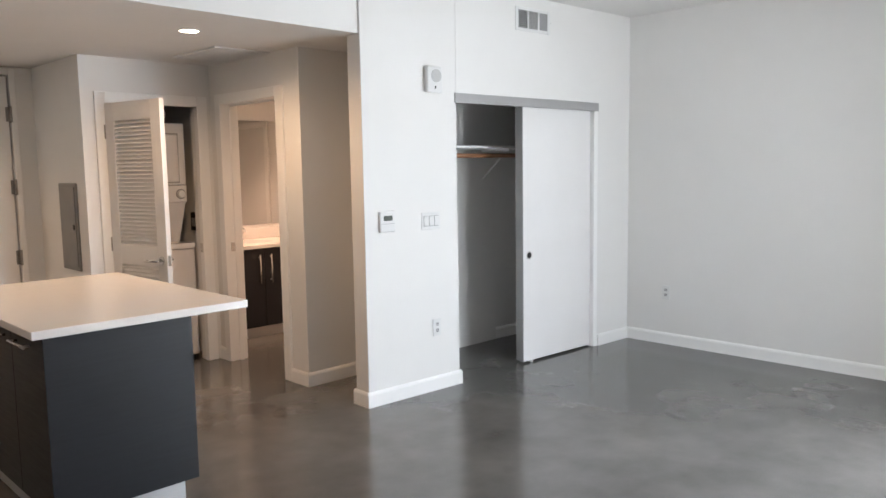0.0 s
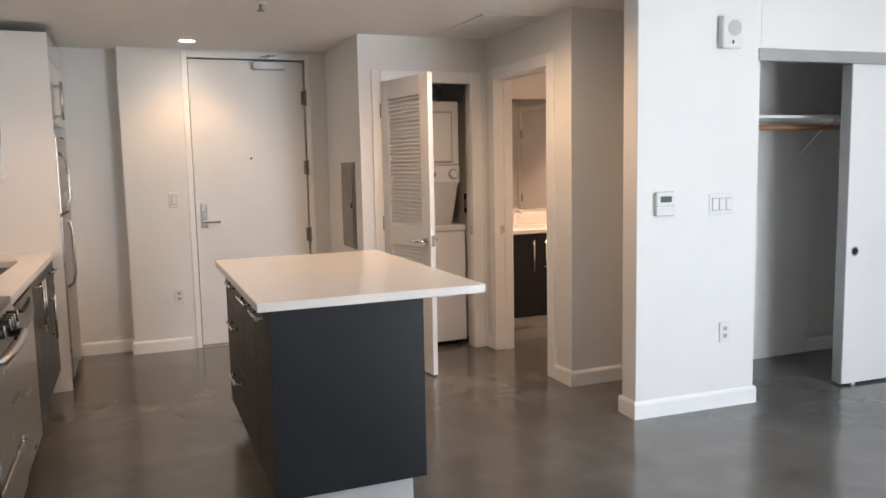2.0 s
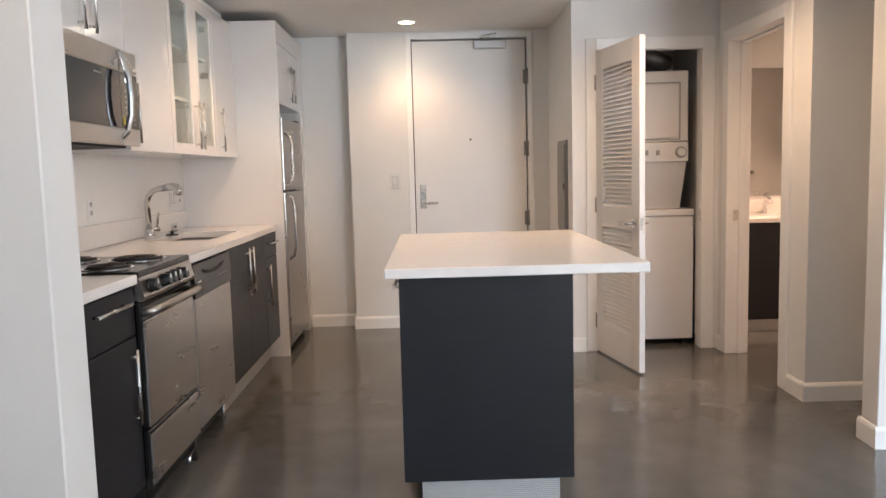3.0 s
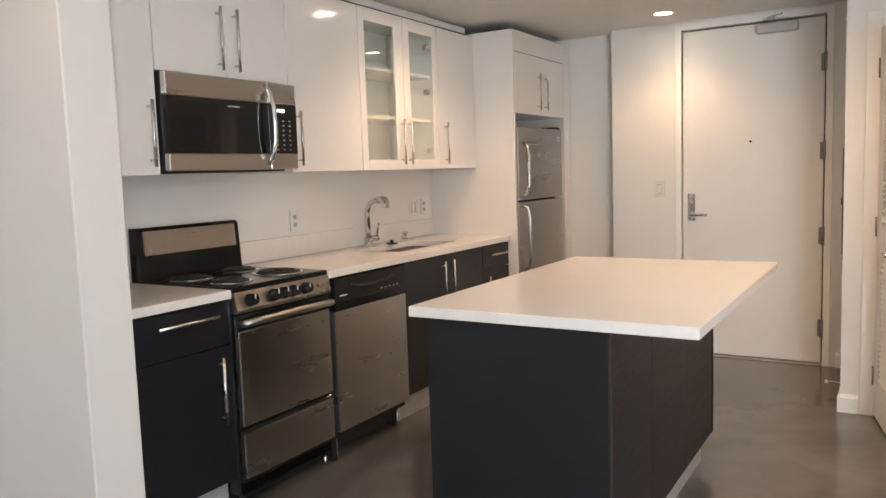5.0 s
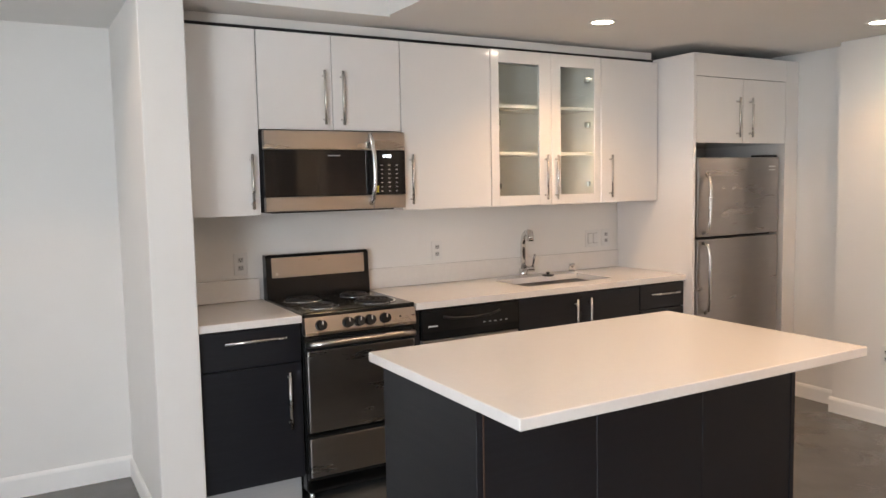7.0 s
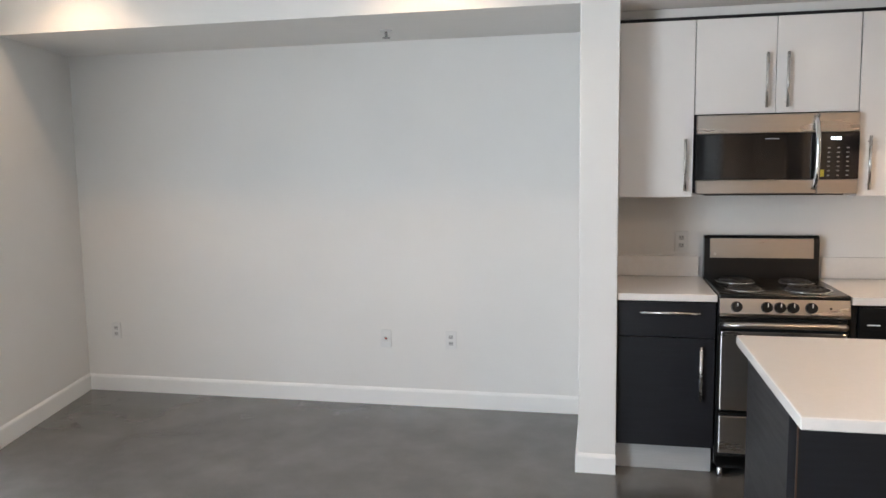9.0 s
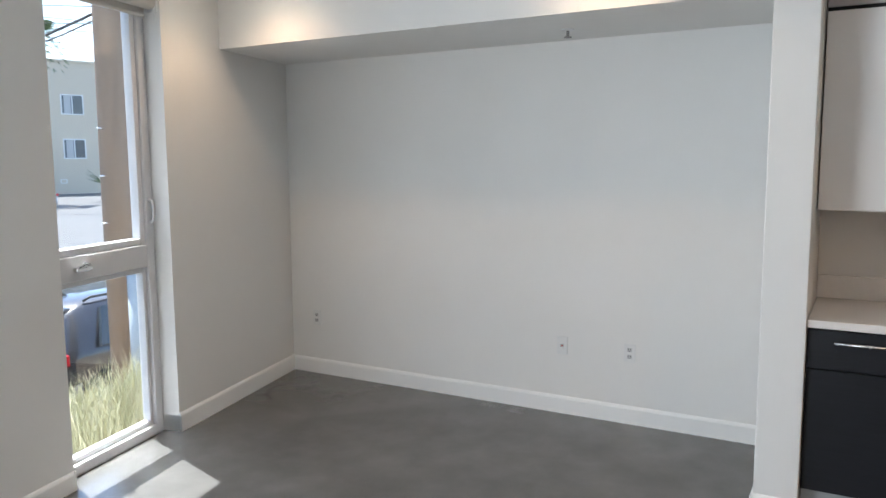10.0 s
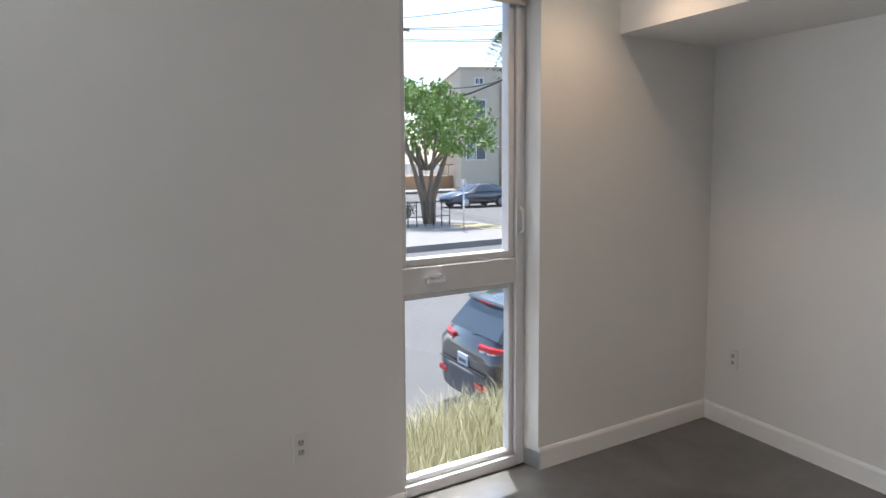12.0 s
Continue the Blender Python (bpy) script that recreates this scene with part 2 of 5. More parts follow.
# ---------------- setting ----------------
HI, LO = 2.74, 2.33
solo("floor", prism([(-1.1, -1.083), (6.05, 0.475), (6.05, 8.2), (-1.1, 8.2)], 0.25, Matrix.Rotation(radians(90), 4, "X") @ Matrix.Scale(-1, 4, (0, 1, 0)) @ Matrix.Scale(-1, 4, (0, 0, 1))), FLOOR, "polished grey concrete floor with cloudy stains", "floor", "structure")


def wall(name, lo, hi, m=None, label="plain white painted wall"):
    return solo(name, bm_box(lo, hi), WALL, label, "wall", "structure", m)


def wall_parts(name, pieces, m=None, label="plain white painted wall"):
    bm = boxes(*pieces)
    return solo(name, bm, WALL, label, "wall", "structure", m)


# window wall, with its two openings
W0, W1, WTOP = 0.58, 1.42, 2.62
V0, V1, VB, VT = 3.4, 4.8, 0.10, 2.5
wall_parts("wall_south", [((-1.3, -0.26, -0.6), (W0, 0, 2.9)), ((W0, -0.26, WTOP), (W1, 0, 2.9)), ((W0, -0.26, -0.6), (W1, 0, -0.004)), ((W1, -0.26, -0.6), (V0, 0, 2.9)),
                          ((V0, -0.26, -0.6), (V1, 0, VB)), ((V0, -0.26, VT), (V1, 0, 2.9)), ((V1, -0.26, -0.6), (6.3, 0, 2.9))], SOUTH, "white painted wall with a tall narrow window")
wall("wall_west_nook", (-1.1, -1.2, -0.6), (-0.84, 2.615, 2.9))
wall("wall_west_kitchen", (-1.1, 2.80, -0.6), (-0.58, 8.2, 2.9))
solo("pier_west", bm_box((-1.1, 2.615, 0), (0.068, 2.80, LO + 0.2), 0.004), WALL, "white painted wall end between nook and kitchen", "wall", "structure")
wall("wall_east", (5.8, 0.0, -0.6), (6.05, 5.0, 2.9))
# closet wall with its opening
wall_parts("wall_closet", [((0, 0, 0), (0.79, 0.135, 2.9), 0.003), ((0.79, 0, 1.985), (2.34, 0.135, 2.9)), ((2.34, 0, 0), (2.95, 0.135, 2.9))], CLOSET, "white wall around a sliding-door closet")
wall_parts("wall_closet_inside", [((0.62, 0.135, 0), (0.70, 0.80, 2.5)), ((0.62, 0.80, 0), (2.95, 0.90, 2.5)), ((2.52, 0.135, 0), (2.6, 0.80, 2.5))], CLOSET, "white inside walls of the closet")
solo("ceiling_closet", bm_box((0.6, 0.135, 2.42), (2.9, 0.9, 2.5)), CEIL, "white closet ceiling", "ceiling", "structure", CLOSET)
# passage by the bathroom
wall_parts("wall_passage", [((3.02, 4.44, 0), (3.62, 4.56, 2.5)), ((3.62, 3.9, 0), (3.70, 4.5, 2.5))])
wall_parts("wall_bath", [((3.02, 4.56, 0), (3.15, 4.72, 2.5)), ((3.02, 4.72, 2.03), (3.15, 5.49, 2.5)), ((3.02, 5.49, 0), (3.15, 6.75, 2.5))], None, "white wall with the bathroom doorway")
wall_parts("wall_bath_inside", [((3.15, 6.62, 0), (5.0, 6.75, 2.5)), ((4.9, 4.56, 0), (5.0, 6.62, 2.5)), ((3.62, 4.44, 0), (5.0, 4.56, 2.5))], None, "warm lit bathroom walls")
wall_parts("wall_laundry", [((2.04, 5.66, 0), (2.19, 5.78, 2.5)), ((2.19, 5.66, 2.02), (2.91, 5.78, 2.5)), ((2.91, 5.66, 0), (3.02, 5.78, 2.5))], None, "white wall around the laundry closet")
wall_parts("wall_laundry_inside", [((2.04, 5.78, 0), (2.12, 6.75, 2.5)), ((2.12, 6.62, 0), (3.02, 6.75, 2.5))])
wall_parts("wall_entry", [((0.47, 6.64, 0), (0.93, 6.85, 2.5)), ((0.93, 6.64, 2.31), (1.91, 6.85, 2.5)), ((1.91, 6.64, 0), (2.04, 6.85, 2.5)), ((-0.6, 6.78, 0), (0.47, 6.95, 2.5)), ((0.9, 6.90, -0.1), (1.95, 7.0, 2.5))], None, "white wall around the entry door")
# ceilings
solo("ceiling_high", slab([(-0.02, -0.864), (6.05, 0.460), (6.05, 4.2), (-0.02, 4.2)], HI, HI + 0.2), CEIL, "white high living room ceiling", "ceiling", "structure")
solo("ceiling_low", bm_box((-1.0, 3.78, LO), (3.02, 7.0, 2.95)), CEIL, "lowered white kitchen ceiling", "ceiling", "structure")
solo("ceiling_passage", bm_box((3.02, 3.87, LO), (5.1, 7.0, 2.5)), CEIL, "lowered white hall ceiling", "ceiling", "structure")
solo("ceiling_soffit", slab([(-1.0, -1.078), (0.0, -0.860), (0.0, 3.78), (-1.0, 3.78)], LO - 0.01, 2.95), CEIL, "lowered white soffit over the nook", "ceiling", "structure")
wall("wall_over_opening", (0.0, 3.775, LO - 0.003), (3.03, 3.90, 2.9), None, "white drop wall above the kitchen opening")


def baseboard(p0, p1, side, name="baseboard", top=0.098):
    """A skirting between two floor points, its face thickness t to the side given (1: left of the way)."""
    a, b = Vector((*p0, 0)), Vector((*p1, 0))
    d = b - a
    m = Matrix.Translation(a) @ Matrix.Rotation(math.atan2(d.y, d.x), 4, "Z")
    t = 0.014 * side
    prof = [(0, 0.0), (t, 0.0), (t, top - 0.018), (t * 0.75, top - 0.008), (t * 0.35, top), (0, top)]
    bm = bmesh.new()
    v0 = [bm.verts.new(m @ Vector((0, y, z))) for y, z in prof]
    v1 = [bm.verts.new(m @ Vector((d.length, y, z))) for y, z in prof]
    for i in range(len(prof)):
        j = (i + 1) % len(prof)
        bm.faces.new((v0[i], v0[j], v1[j], v1[i]))
    bm.faces.new(v0)
    bm.faces.new(v1)
    bmesh.ops.recalc_face_normals(bm, faces=bm.faces)
    return solo(name, bm, TRIM, "white painted baseboard with a rounded top", "baseboard", "structure")


def on(m, x, y):
    v = m @ Vector((x, y, 0))
    return (v.x, v.y)


baseboard(on(SOUTH, -0.88, 0), on(SOUTH, W0, 0), 1, top=0.116)
baseboard(on(SOUTH, W1, 0), on(SOUTH, V0 + 2.6, 0), 1)
baseboard(on(SOUTH, W0, 0.014), on(SOUTH, W0, -0.10), -1)
baseboard(on(SOUTH, W1, -0.10), on(SOUTH, W1, 0.014), -1)
baseboard((-0.84, -0.84), (-0.84, 2.62), -1, top=0.112)
baseboard((-0.84, 2.615), (0.082, 2.615), -1, top=0.10)
baseboard((0.068, 2.615), (0.068, 2.80), -1, top=0.10)
baseboard(on(CLOSET, -0.014, 0), on(CLOSET, 0.79, 0), -1)
baseboard(on(CLOSET, 0, 0), on(CLOSET, 0, 0.15), 1)
baseboard(on(CLOSET, 0.79, -0.014), on(CLOSET, 0.79, 0.10), -1)
baseboard(on(CLOSET, 2.37, 0), on(CLOSET, 2.81, 0), -1)
baseboard(on(CLOSET, 0.70, 0.80), on(CLOSET, 2.52, 0.80), -1)
baseboard((5.8, 3.62), (5.8, 0.5), -1)
baseboard((3.006, 4.44), (3.62, 4.44), -1)
baseboard((3.02, 4.44), (3.02, 4.63), 1)
baseboard((3.02, 5.565), (3.02, 5.66), 1)
baseboard((2.04, 5.66), (2.125, 5.66), -1)
baseboard((2.04, 6.64), (2.04, 5.646), -1)
baseboard((0.456, 6.64), (0.90, 6.64), -1)
baseboard((0.47, 6.78), (0.47, 6.64), -1)
baseboard((0.10, 6.78), (0.47, 6.78), -1)
baseboard((1.95, 6.64), (2.04, 6.64), -1)


# ---------------- the tall window ----------------
def frame_boxes(u0, u1, z0, z1, w, y0, y1, bev=0.004):
    return boxes(((u0, y0, z0), (u0 + w, y1, z1), bev), ((u1 - w, y0, z0), (u1, y1, z1), bev), ((u0 + w, y0, z0), (u1 - w, y1, z0 + w), bev), ((u0 + w, y0, z1 - w), (u1 - w, y1, z1), bev))


def pane(u0, u1, z0, z1, y, parent):
    ob = part("pane", bm_box((u0, y - 0.003, z0), (u1, y + 0.003, z1)), PANE, parent, "clear window glass")
    ob.visible_shadow = False
    return ob


win = thing("window_1", SOUTH, "tall narrow white vinyl window, its lower pane down to the floor", "window", kind="structure")
part("window_frame", boxes(((W0 + 0.002, -0.20, 0), (0.645, -0.11, WTOP - 0.01), 0.004), ((1.355, -0.20, 0), (W1 - 0.002, -0.11, WTOP - 0.01), 0.004),
                           ((0.645, -0.20, 0.0), (1.355, -0.105, 0.06), 0.004), ((0.645, -0.20, 2.55), (1.355, -0.11, WTOP - 0.01), 0.004), ((0.645, -0.20, 1.005), (1.355, -0.112, 1.135), 0.005)), VINYL, win)
part("window_sash", frame_boxes(0.647, 1.353, 1.137, 2.548, 0.038, -0.185, -0.125), VINYL, win, "white vinyl opening sash")
part("glazing_bead", frame_boxes(0.647, 1.353, 0.062, 1.003, 0.028, -0.18, -0.13), VINYL, win, "white glazing bead of the lower pane")
pane(0.684, 1.316, 1.174, 2.511, -0.155, win)
pane(0.674, 1.326, 0.089, 0.976, -0.155, win)
lk = part("latch", bm_box((1.11, -0.112, 1.055), (1.225, -0.084, 1.078), 0.005), CHROME, win, "polished metal folding latch")
part("lever", tube([(1.205, -0.095, 1.075), (1.175, -0.075, 1.095), (1.14, -0.078, 1.088)], 0.007, 8), CHROME, lk)
part("lock_handle", tube([(0.615, -0.11, 1.26), (0.615, -0.085, 1.275), (0.615, -0.08, 1.33), (0.615, -0.09, 1.385), (0.615, -0.11, 1.395)], 0.009, 8), VINYL, win, "grey curved sash lock handle")
part("shade_lining", bm_box((W0 + 0.01, -0.262, -0.01), (W1 - 0.01, -0.10, 0.0)), VINYL, win, "white sill plate")
shade = thing("roller_shade", SOUTH, "rolled-up beige fabric roller shade above the window", "shade")
part("fabric_roll", tube([(W0 + 0.02, -0.05, 2.50), (W1 - 0.02, -0.05, 2.50)], 0.04, 20), SHADEF, shade)
part("fabric", bm_box((W0 + 0.02, -0.095, 2.435), (W1 - 0.02, -0.090, 2.52)), SHADEF, shade)
part("hem_bar", bm_box((W0 + 0.018, -0.101, 2.42), (W1 - 0.018, -0.084, 2.442), 0.004), SHADEF, shade)
part("bracket", bm_box((W0 + 0.002, -0.10, 2.45), (W0 + 0.014, -0.01, 2.56), 0.002), PLAST, shade)
part("pull_chain", tube([(W0 + 0.012, -0.03, 2.5), (W0 + 0.012, -0.03, 2.40)], 0.004, 6), PLAST, shade)

# wide window behind the start of the walk
wide = thing("window_2", SOUTH, "wide white vinyl window lighting the living room", "window", kind="structure")
part("window_frame", boxes(((V0, -0.2, VB), (V0 + 0.07, -0.11, VT), 0.004), ((V1 - 0.07, -0.2, VB), (V1, -0.11, VT), 0.004), ((V0 + 0.07, -0.2, VB), (V1 - 0.07, -0.11, VB + 0.07), 0.004), ((V0 + 0.07, -0.2, VT - 0.07), (V1 - 0.07, -0.11, VT), 0.004),
                           ((4.06, -0.2, VB + 0.07), (4.14, -0.11, VT - 0.07), 0.004)), VINYL, wide)
pane(V0 + 0.07, 4.06, VB + 0.07, VT - 0.07, -0.155, wide)
pane(4.14, V1 - 0.07, VB + 0.07, VT - 0.07, -0.155, wide)

# ---------------- closet ----------------
head = solo("closet_track", boxes(((0.772, -0.012, 1.945), (2.365, 0.012, 2.012), 0.002), ((0.792, 0.012, 1.96), (2.34, 0.13, 1.984))), ALU, "grey aluminium closet door track", "track", "structure", CLOSET)
solo("closet_jamb", bm_box((2.315, -0.004, 0.0), (2.365, 0.13, 1.944), 0.003), TRIM, "pale closet side jamb", "trim", "structure", CLOSET)


def closet_door(x0, y0):
    d = thing("sliding_door", CLOSET @ pose(x0, y0, 0), "plain white sliding closet door", "door", "closet doors")
    part("panel", bm_box((0, 0, 0.014), (0.82, 0.034, 1.95), 0.003), DOORP, d)
    part("edge_strip", bm_box((-0.006, -0.002, 0.014), (0.0, 0.036, 1.95), 0.001), ALU, d, "aluminium edge strip")
    pl = part("finger_pull", tube([(0.065, -0.003, 0.835), (0.065, 0.004, 0.835)], 0.030, 24), SATIN, d, "round recessed nickel finger pull")
    part("cup", tube([(0.065, -0.004, 0.835), (0.065, -0.002, 0.835)], 0.021, 20), BLACKM, pl)
    part("floor_guide", bm_box((0.08, 0.0, 0.0), (0.11, 0.03, 0.016), 0.002), PLAST, d)
    return d


closet_door(1.49, 0.03)
closet_door(1.51, 0.082)
shelf = thing("closet_shelf", CLOSET, "white closet shelf with a wooden hanging rod", "shelf")
part("board", bm_box((0.702, 0.40, 1.655), (2.518, 0.798, 1.675), 0.002), TRIM, shelf)
part("rod", tube([(0.702, 0.48, 1.60), (2.518, 0.48, 1.60)], 0.017, 14), WOODROD, shelf, "varnished wooden hanging rod")
brk = part("bracket", boxes(((1.80, 0.786, 1.36), (1.83, 0.798, 1.655)), ((1.80, 0.46, 1.635), (1.83, 0.786, 1.655))), TRIM, shelf, "white metal shelf bracket")
part("brace", tube([(1.815, 0.79, 1.40), (1.815, 0.50, 1.64)], 0.007, 8), TRIM, brk)
part("cleat", bm_box((0.702, 0.78, 1.60), (2.518, 0.799, 1.654), 0.002), TRIM, shelf)


# ---------------- wall plates ----------------
def outlet(m, kind="outlet", label="white duplex wall outlet", group="wall outlets"):
    """A plate on a wall: x along the wall, -y towards the room."""
    o = thing("wall_outlet", m, label, "outlet", group)
    part("plate", bm_box((-0.036, -0.008, -0.058), (0.036, 0, 0.058), 0.0035, 2), PLAST, o)
    if kind == "jack":
        part("jack", bm_box((-0.011, -0.008, -0.012), (0.011, -0.005, 0.012), 0.001), BLACKM, o, "dark jack with a red centre")
        part("jack_centre", bm_box((-0.005, -0.0095, -0.005), (0.005, -0.0075, 0.005)), RED, o)
    else:
        for z in (-0.021, 0.021):
            s = part("socket", bm_box((-0.017, -0.0085, z - 0.015), (0.017, -0.005, z + 0.015), 0.003), SOCKET, o)
            part("slot", boxes(((-0.008, -0.0095, z - 0.002), (-0.005, -0.008, z + 0.008)), ((0.005, -0.0095, z - 0.002), (0.008, -0.008, z + 0.008)), ((-0.002, -0.0095, z - 0.010), (0.002, -0.008, z - 0.006))), BLACKM, s)
    part("screw", tube([(0, -0.0075, 0), (0, -0.005, 0)], 0.003, 8), SATIN, o)
    return o


def wall_switch(m, n=1, label="white rocker light switch"):
    o = thing("light_switch", m, label, "switch")
    w = 0.036 + 0.023 * (n - 1)
    part("plate", bm_box((-w, -0.006, -0.058), (w, 0, 0.058), 0.003), PLAST, o)
    for i in range(n):
        x = (i - (n - 1) / 2) * 0.046
        part("rocker_frame", bm_box((x - 0.018, -0.0075, -0.035), (x + 0.018, -0.005, 0.035), 0.001), GREYP, o)
        part("rocker", bm_box((x - 0.016, -0.011, -0.032), (x + 0.016, -0.006, 0.032), 0.002), PLAST, o)
    return o


o1 = outlet(CLOSET @ pose(0.58, 0, 0.435))
EASTM = pose(5.8, 0, 0, 0, 0, -90)
WESTM = pose(-0.84, 0, 0, 0, 0, 90)
KITM = pose(-0.58, 0, 0, 0, 0, 90)
copy_thing(o1, pose(5.8, 3.24, 0.44, 0, 0, -90))
copy_thing(o1, pose(-0.84, -0.60, 0.43, 0, 0, 90))
copy_thing(o1, pose(-0.84, 1.79, 0.44, 0, 0, 90))
copy_thing(o1, SOUTH @ pose(1.945, 0, 0.435, 0, 0, 180))
copy_thing(o1, pose(-0.58, 3.16, 1.11, 0, 0, 90))
copy_thing(o1, pose(-0.58, 4.34, 1.11, 0, 0, 90))
copy_thing(o1, pose(0.815, 6.64, 0.43))
copy_thing(o1, pose(-0.58, 5.67, 1.12, 0, 0, 90))
outlet(pose(-0.84, 1.36, 0.44, 0, 0, 90), "jack", "white wall plate with one data jack", "")
wall_switch(pose(-0.58, 5.55, 1.12, 0, 0, 90), 2, "white double rocker switch over the counter")
wall_switch(pose(0.815, 6.64, 1.18), 1, "white rocker switch beside the entry door")
wall_switch(CLOSET @ pose(0.54, 0, 1.16), 3, "white triple rocker light switch")
th = thing("thermostat", CLOSET @ pose(0.165, 0, 1.175), "white wall thermostat with a grey display", "thermostat")
part("body", bm_box((-0.06, -0.026, -0.066), (0.06, 0, 0.066), 0.008, 2), PLAST, th)
part("display", bm_box((-0.035, -0.0275, 0.008), (0.035, -0.024, 0.040), 0.001), GREYLCD, th, "grey display")
part("flap_line", bm_box((-0.052, -0.027, -0.012), (0.052, -0.0245, -0.010)), GREYP, th)
sp = thing("alarm_speaker", CLOSET @ pose(0.565, 0, 2.085), "white wall alarm sounder with a round grille", "alarm")
part("body", bm_box((-0.066, -0.045, -0.085), (0.066, 0, 0.085), 0.010, 2), PLAST, sp)
part("grille", tube([(0.008, -0.049, 0.022), (0.008, -0.043, 0.022)], 0.042, 28), mk("grille_grey", (0.55, 0.55, 0.54), (0.45, 0.45, 0.44), 120, 0.6, 0.6, 0, 0.5, 300), sp, "pale grey round grille")
part("indicator", bm_box((-0.006, -0.047, -0.062), (0.006, -0.044, -0.044), 0.001), BLACKM, sp)
vn = thing("wall_vent", CLOSET @ pose(1.57, 0, 2.575), "white wall register with dark slots, half shut", "vent")
part("frame", boxes(((-0.19, -0.008, -0.085), (-0.16, 0, 0.085), 0.002), ((0.16, -0.008, -0.085), (0.19, 0, 0.085), 0.002), ((-0.16, -0.008, 0.062), (0.16, 0, 0.085), 0.002), ((-0.16, -0.008, -0.085), (0.16, 0, -0.062), 0.002), ((-0.06, -0.006, -0.062), (-0.045, 0, 0.062)), ((0.055, -0.006, -0.062), (0.07, 0, 0.062))), PLAST, vn)
part("backing", bm_box((-0.165, -0.0035, -0.066), (0.165, -0.001, 0.066)), BLACKM, vn)
part("damper", bm_box((0.07, -0.0055, -0.062), (0.16, -0.004, 0.062)), GREYP, vn, "closed grey damper")
for i in range(9):
    z = -0.054 + i * 0.0135
    part("slat", boxes(((-0.16, -0.0075, z - 0.0014), (-0.06, -0.004, z + 0.0014))), PLAST, vn)
for i in range(9):
    x = -0.038 + i * 0.0107
    part("slat", boxes(((x - 0.0012, -0.0075, -0.062), (x + 0.0012, -0.004, 0.062))), PLAST, vn)
part("lever", tube([(0.19, -0.004, 0.0), (0.205, -0.012, 0.0)], 0.004, 6), PLAST, vn)


# ---------------- kitchen ----------------
KX = -0.58      # kitchen wall


def front(parent, name, y0, y1, z0, z1, x, material, th=0.019):
    """A door or drawer front that faces +x."""
    return part(name, bm_box((x - th, y0 + 0.0015, z0 + 0.0015), (x, y1 - 0.0015, z1 - 0.0015), 0.0015), material, parent)


def base_cabinet(y0, y1, label):
    c = thing("base_cabinet", None, label, "cabinet", "kitchen base cabinets")
    part("body", boxes(((KX + 0.002, y0, 0.14), (0.008, y1, 0.878))), DARKS, c)
    part("toe_kick", bm_box((-0.06, y0, 0.0), (-0.042, y1, 0.139)), KICK, c, "pale metal-look toe kick")
    return c


c = base_cabinet(2.804, 3.268, "dark wood-grain base cabinet with one drawer and door")
d = front(c, "drawer", 2.804, 3.268, 0.70, 0.872, 0.028, DARK)
bar_handle(d, (0.028, 2.91, 0.822), (0.028, 3.19, 0.822), (0.026, 0, 0))
d = front(c, "door", 2.804, 3.268, 0.145, 0.697, 0.028, DARK)
bar_handle(d, (0.028, 3.20, 0.39), (0.028, 3.20, 0.66), (0.026, 0, 0))
c = base_cabinet(4.502, 5.398, "dark wood-grain sink cabinet with two doors")
for y0, y1, hy in ((4.502, 4.95, 4.90), (4.95, 5.398, 5.00)):
    d = front(c, "door", y0, y1, 0.145, 0.872, 0.028, DARK)
    bar_handle(d, (0.028, hy, 0.57), (0.028, hy, 0.84), (0.026, 0, 0))
c = base_cabinet(5.402, 5.772, "dark wood-grain base cabinet beside the refrigerator")
d = front(c, "drawer", 5.402, 5.772, 0.72, 0.872, 0.028, DARK)
bar_handle(d, (0.028, 5.47, 0.81), (0.028, 5.71, 0.81), (0.026, 0, 0))
d = front(c, "door", 5.402, 5.772, 0.145, 0.717, 0.028, DARK)
bar_handle(d, (0.028, 5.45, 0.42), (0.028, 5.45, 0.68), (0.026, 0, 0))

# worktops; the long one is cut out for the sink
SX0, SX1, SY0, SY1 = -0.44, -0.10, 4.665, 5.30
w = solo("worktop", bm_box((KX, 2.802, 0.88), (0.045, 3.27, 0.915), 0.003), QUARTZ, "white quartz worktop beside the range", "worktop")
w = solo("worktop", boxes(((KX, 3.866, 0.88), (SX0, 5.774, 0.915)), ((SX1, 3.866, 0.88), (0.045, 5.774, 0.915)), ((SX0, 3.866, 0.88), (SX1, SY0, 0.915)), ((SX0, SY1, 0.88), (SX1, 5.774, 0.915))), QUARTZ, "long white quartz worktop with an undermount sink", "worktop")
solo("backsplash", bm_box((KX, 2.802, 0.916), (KX + 0.02, 3.255, 1.03), 0.002), QUARTZ, "low white quartz backsplash", "backsplash")
solo("backsplash", bm_box((KX, 3.885, 0.916), (KX + 0.02, 5.774, 1.03), 0.002), QUARTZ, "low white quartz backsplash", "backsplash")

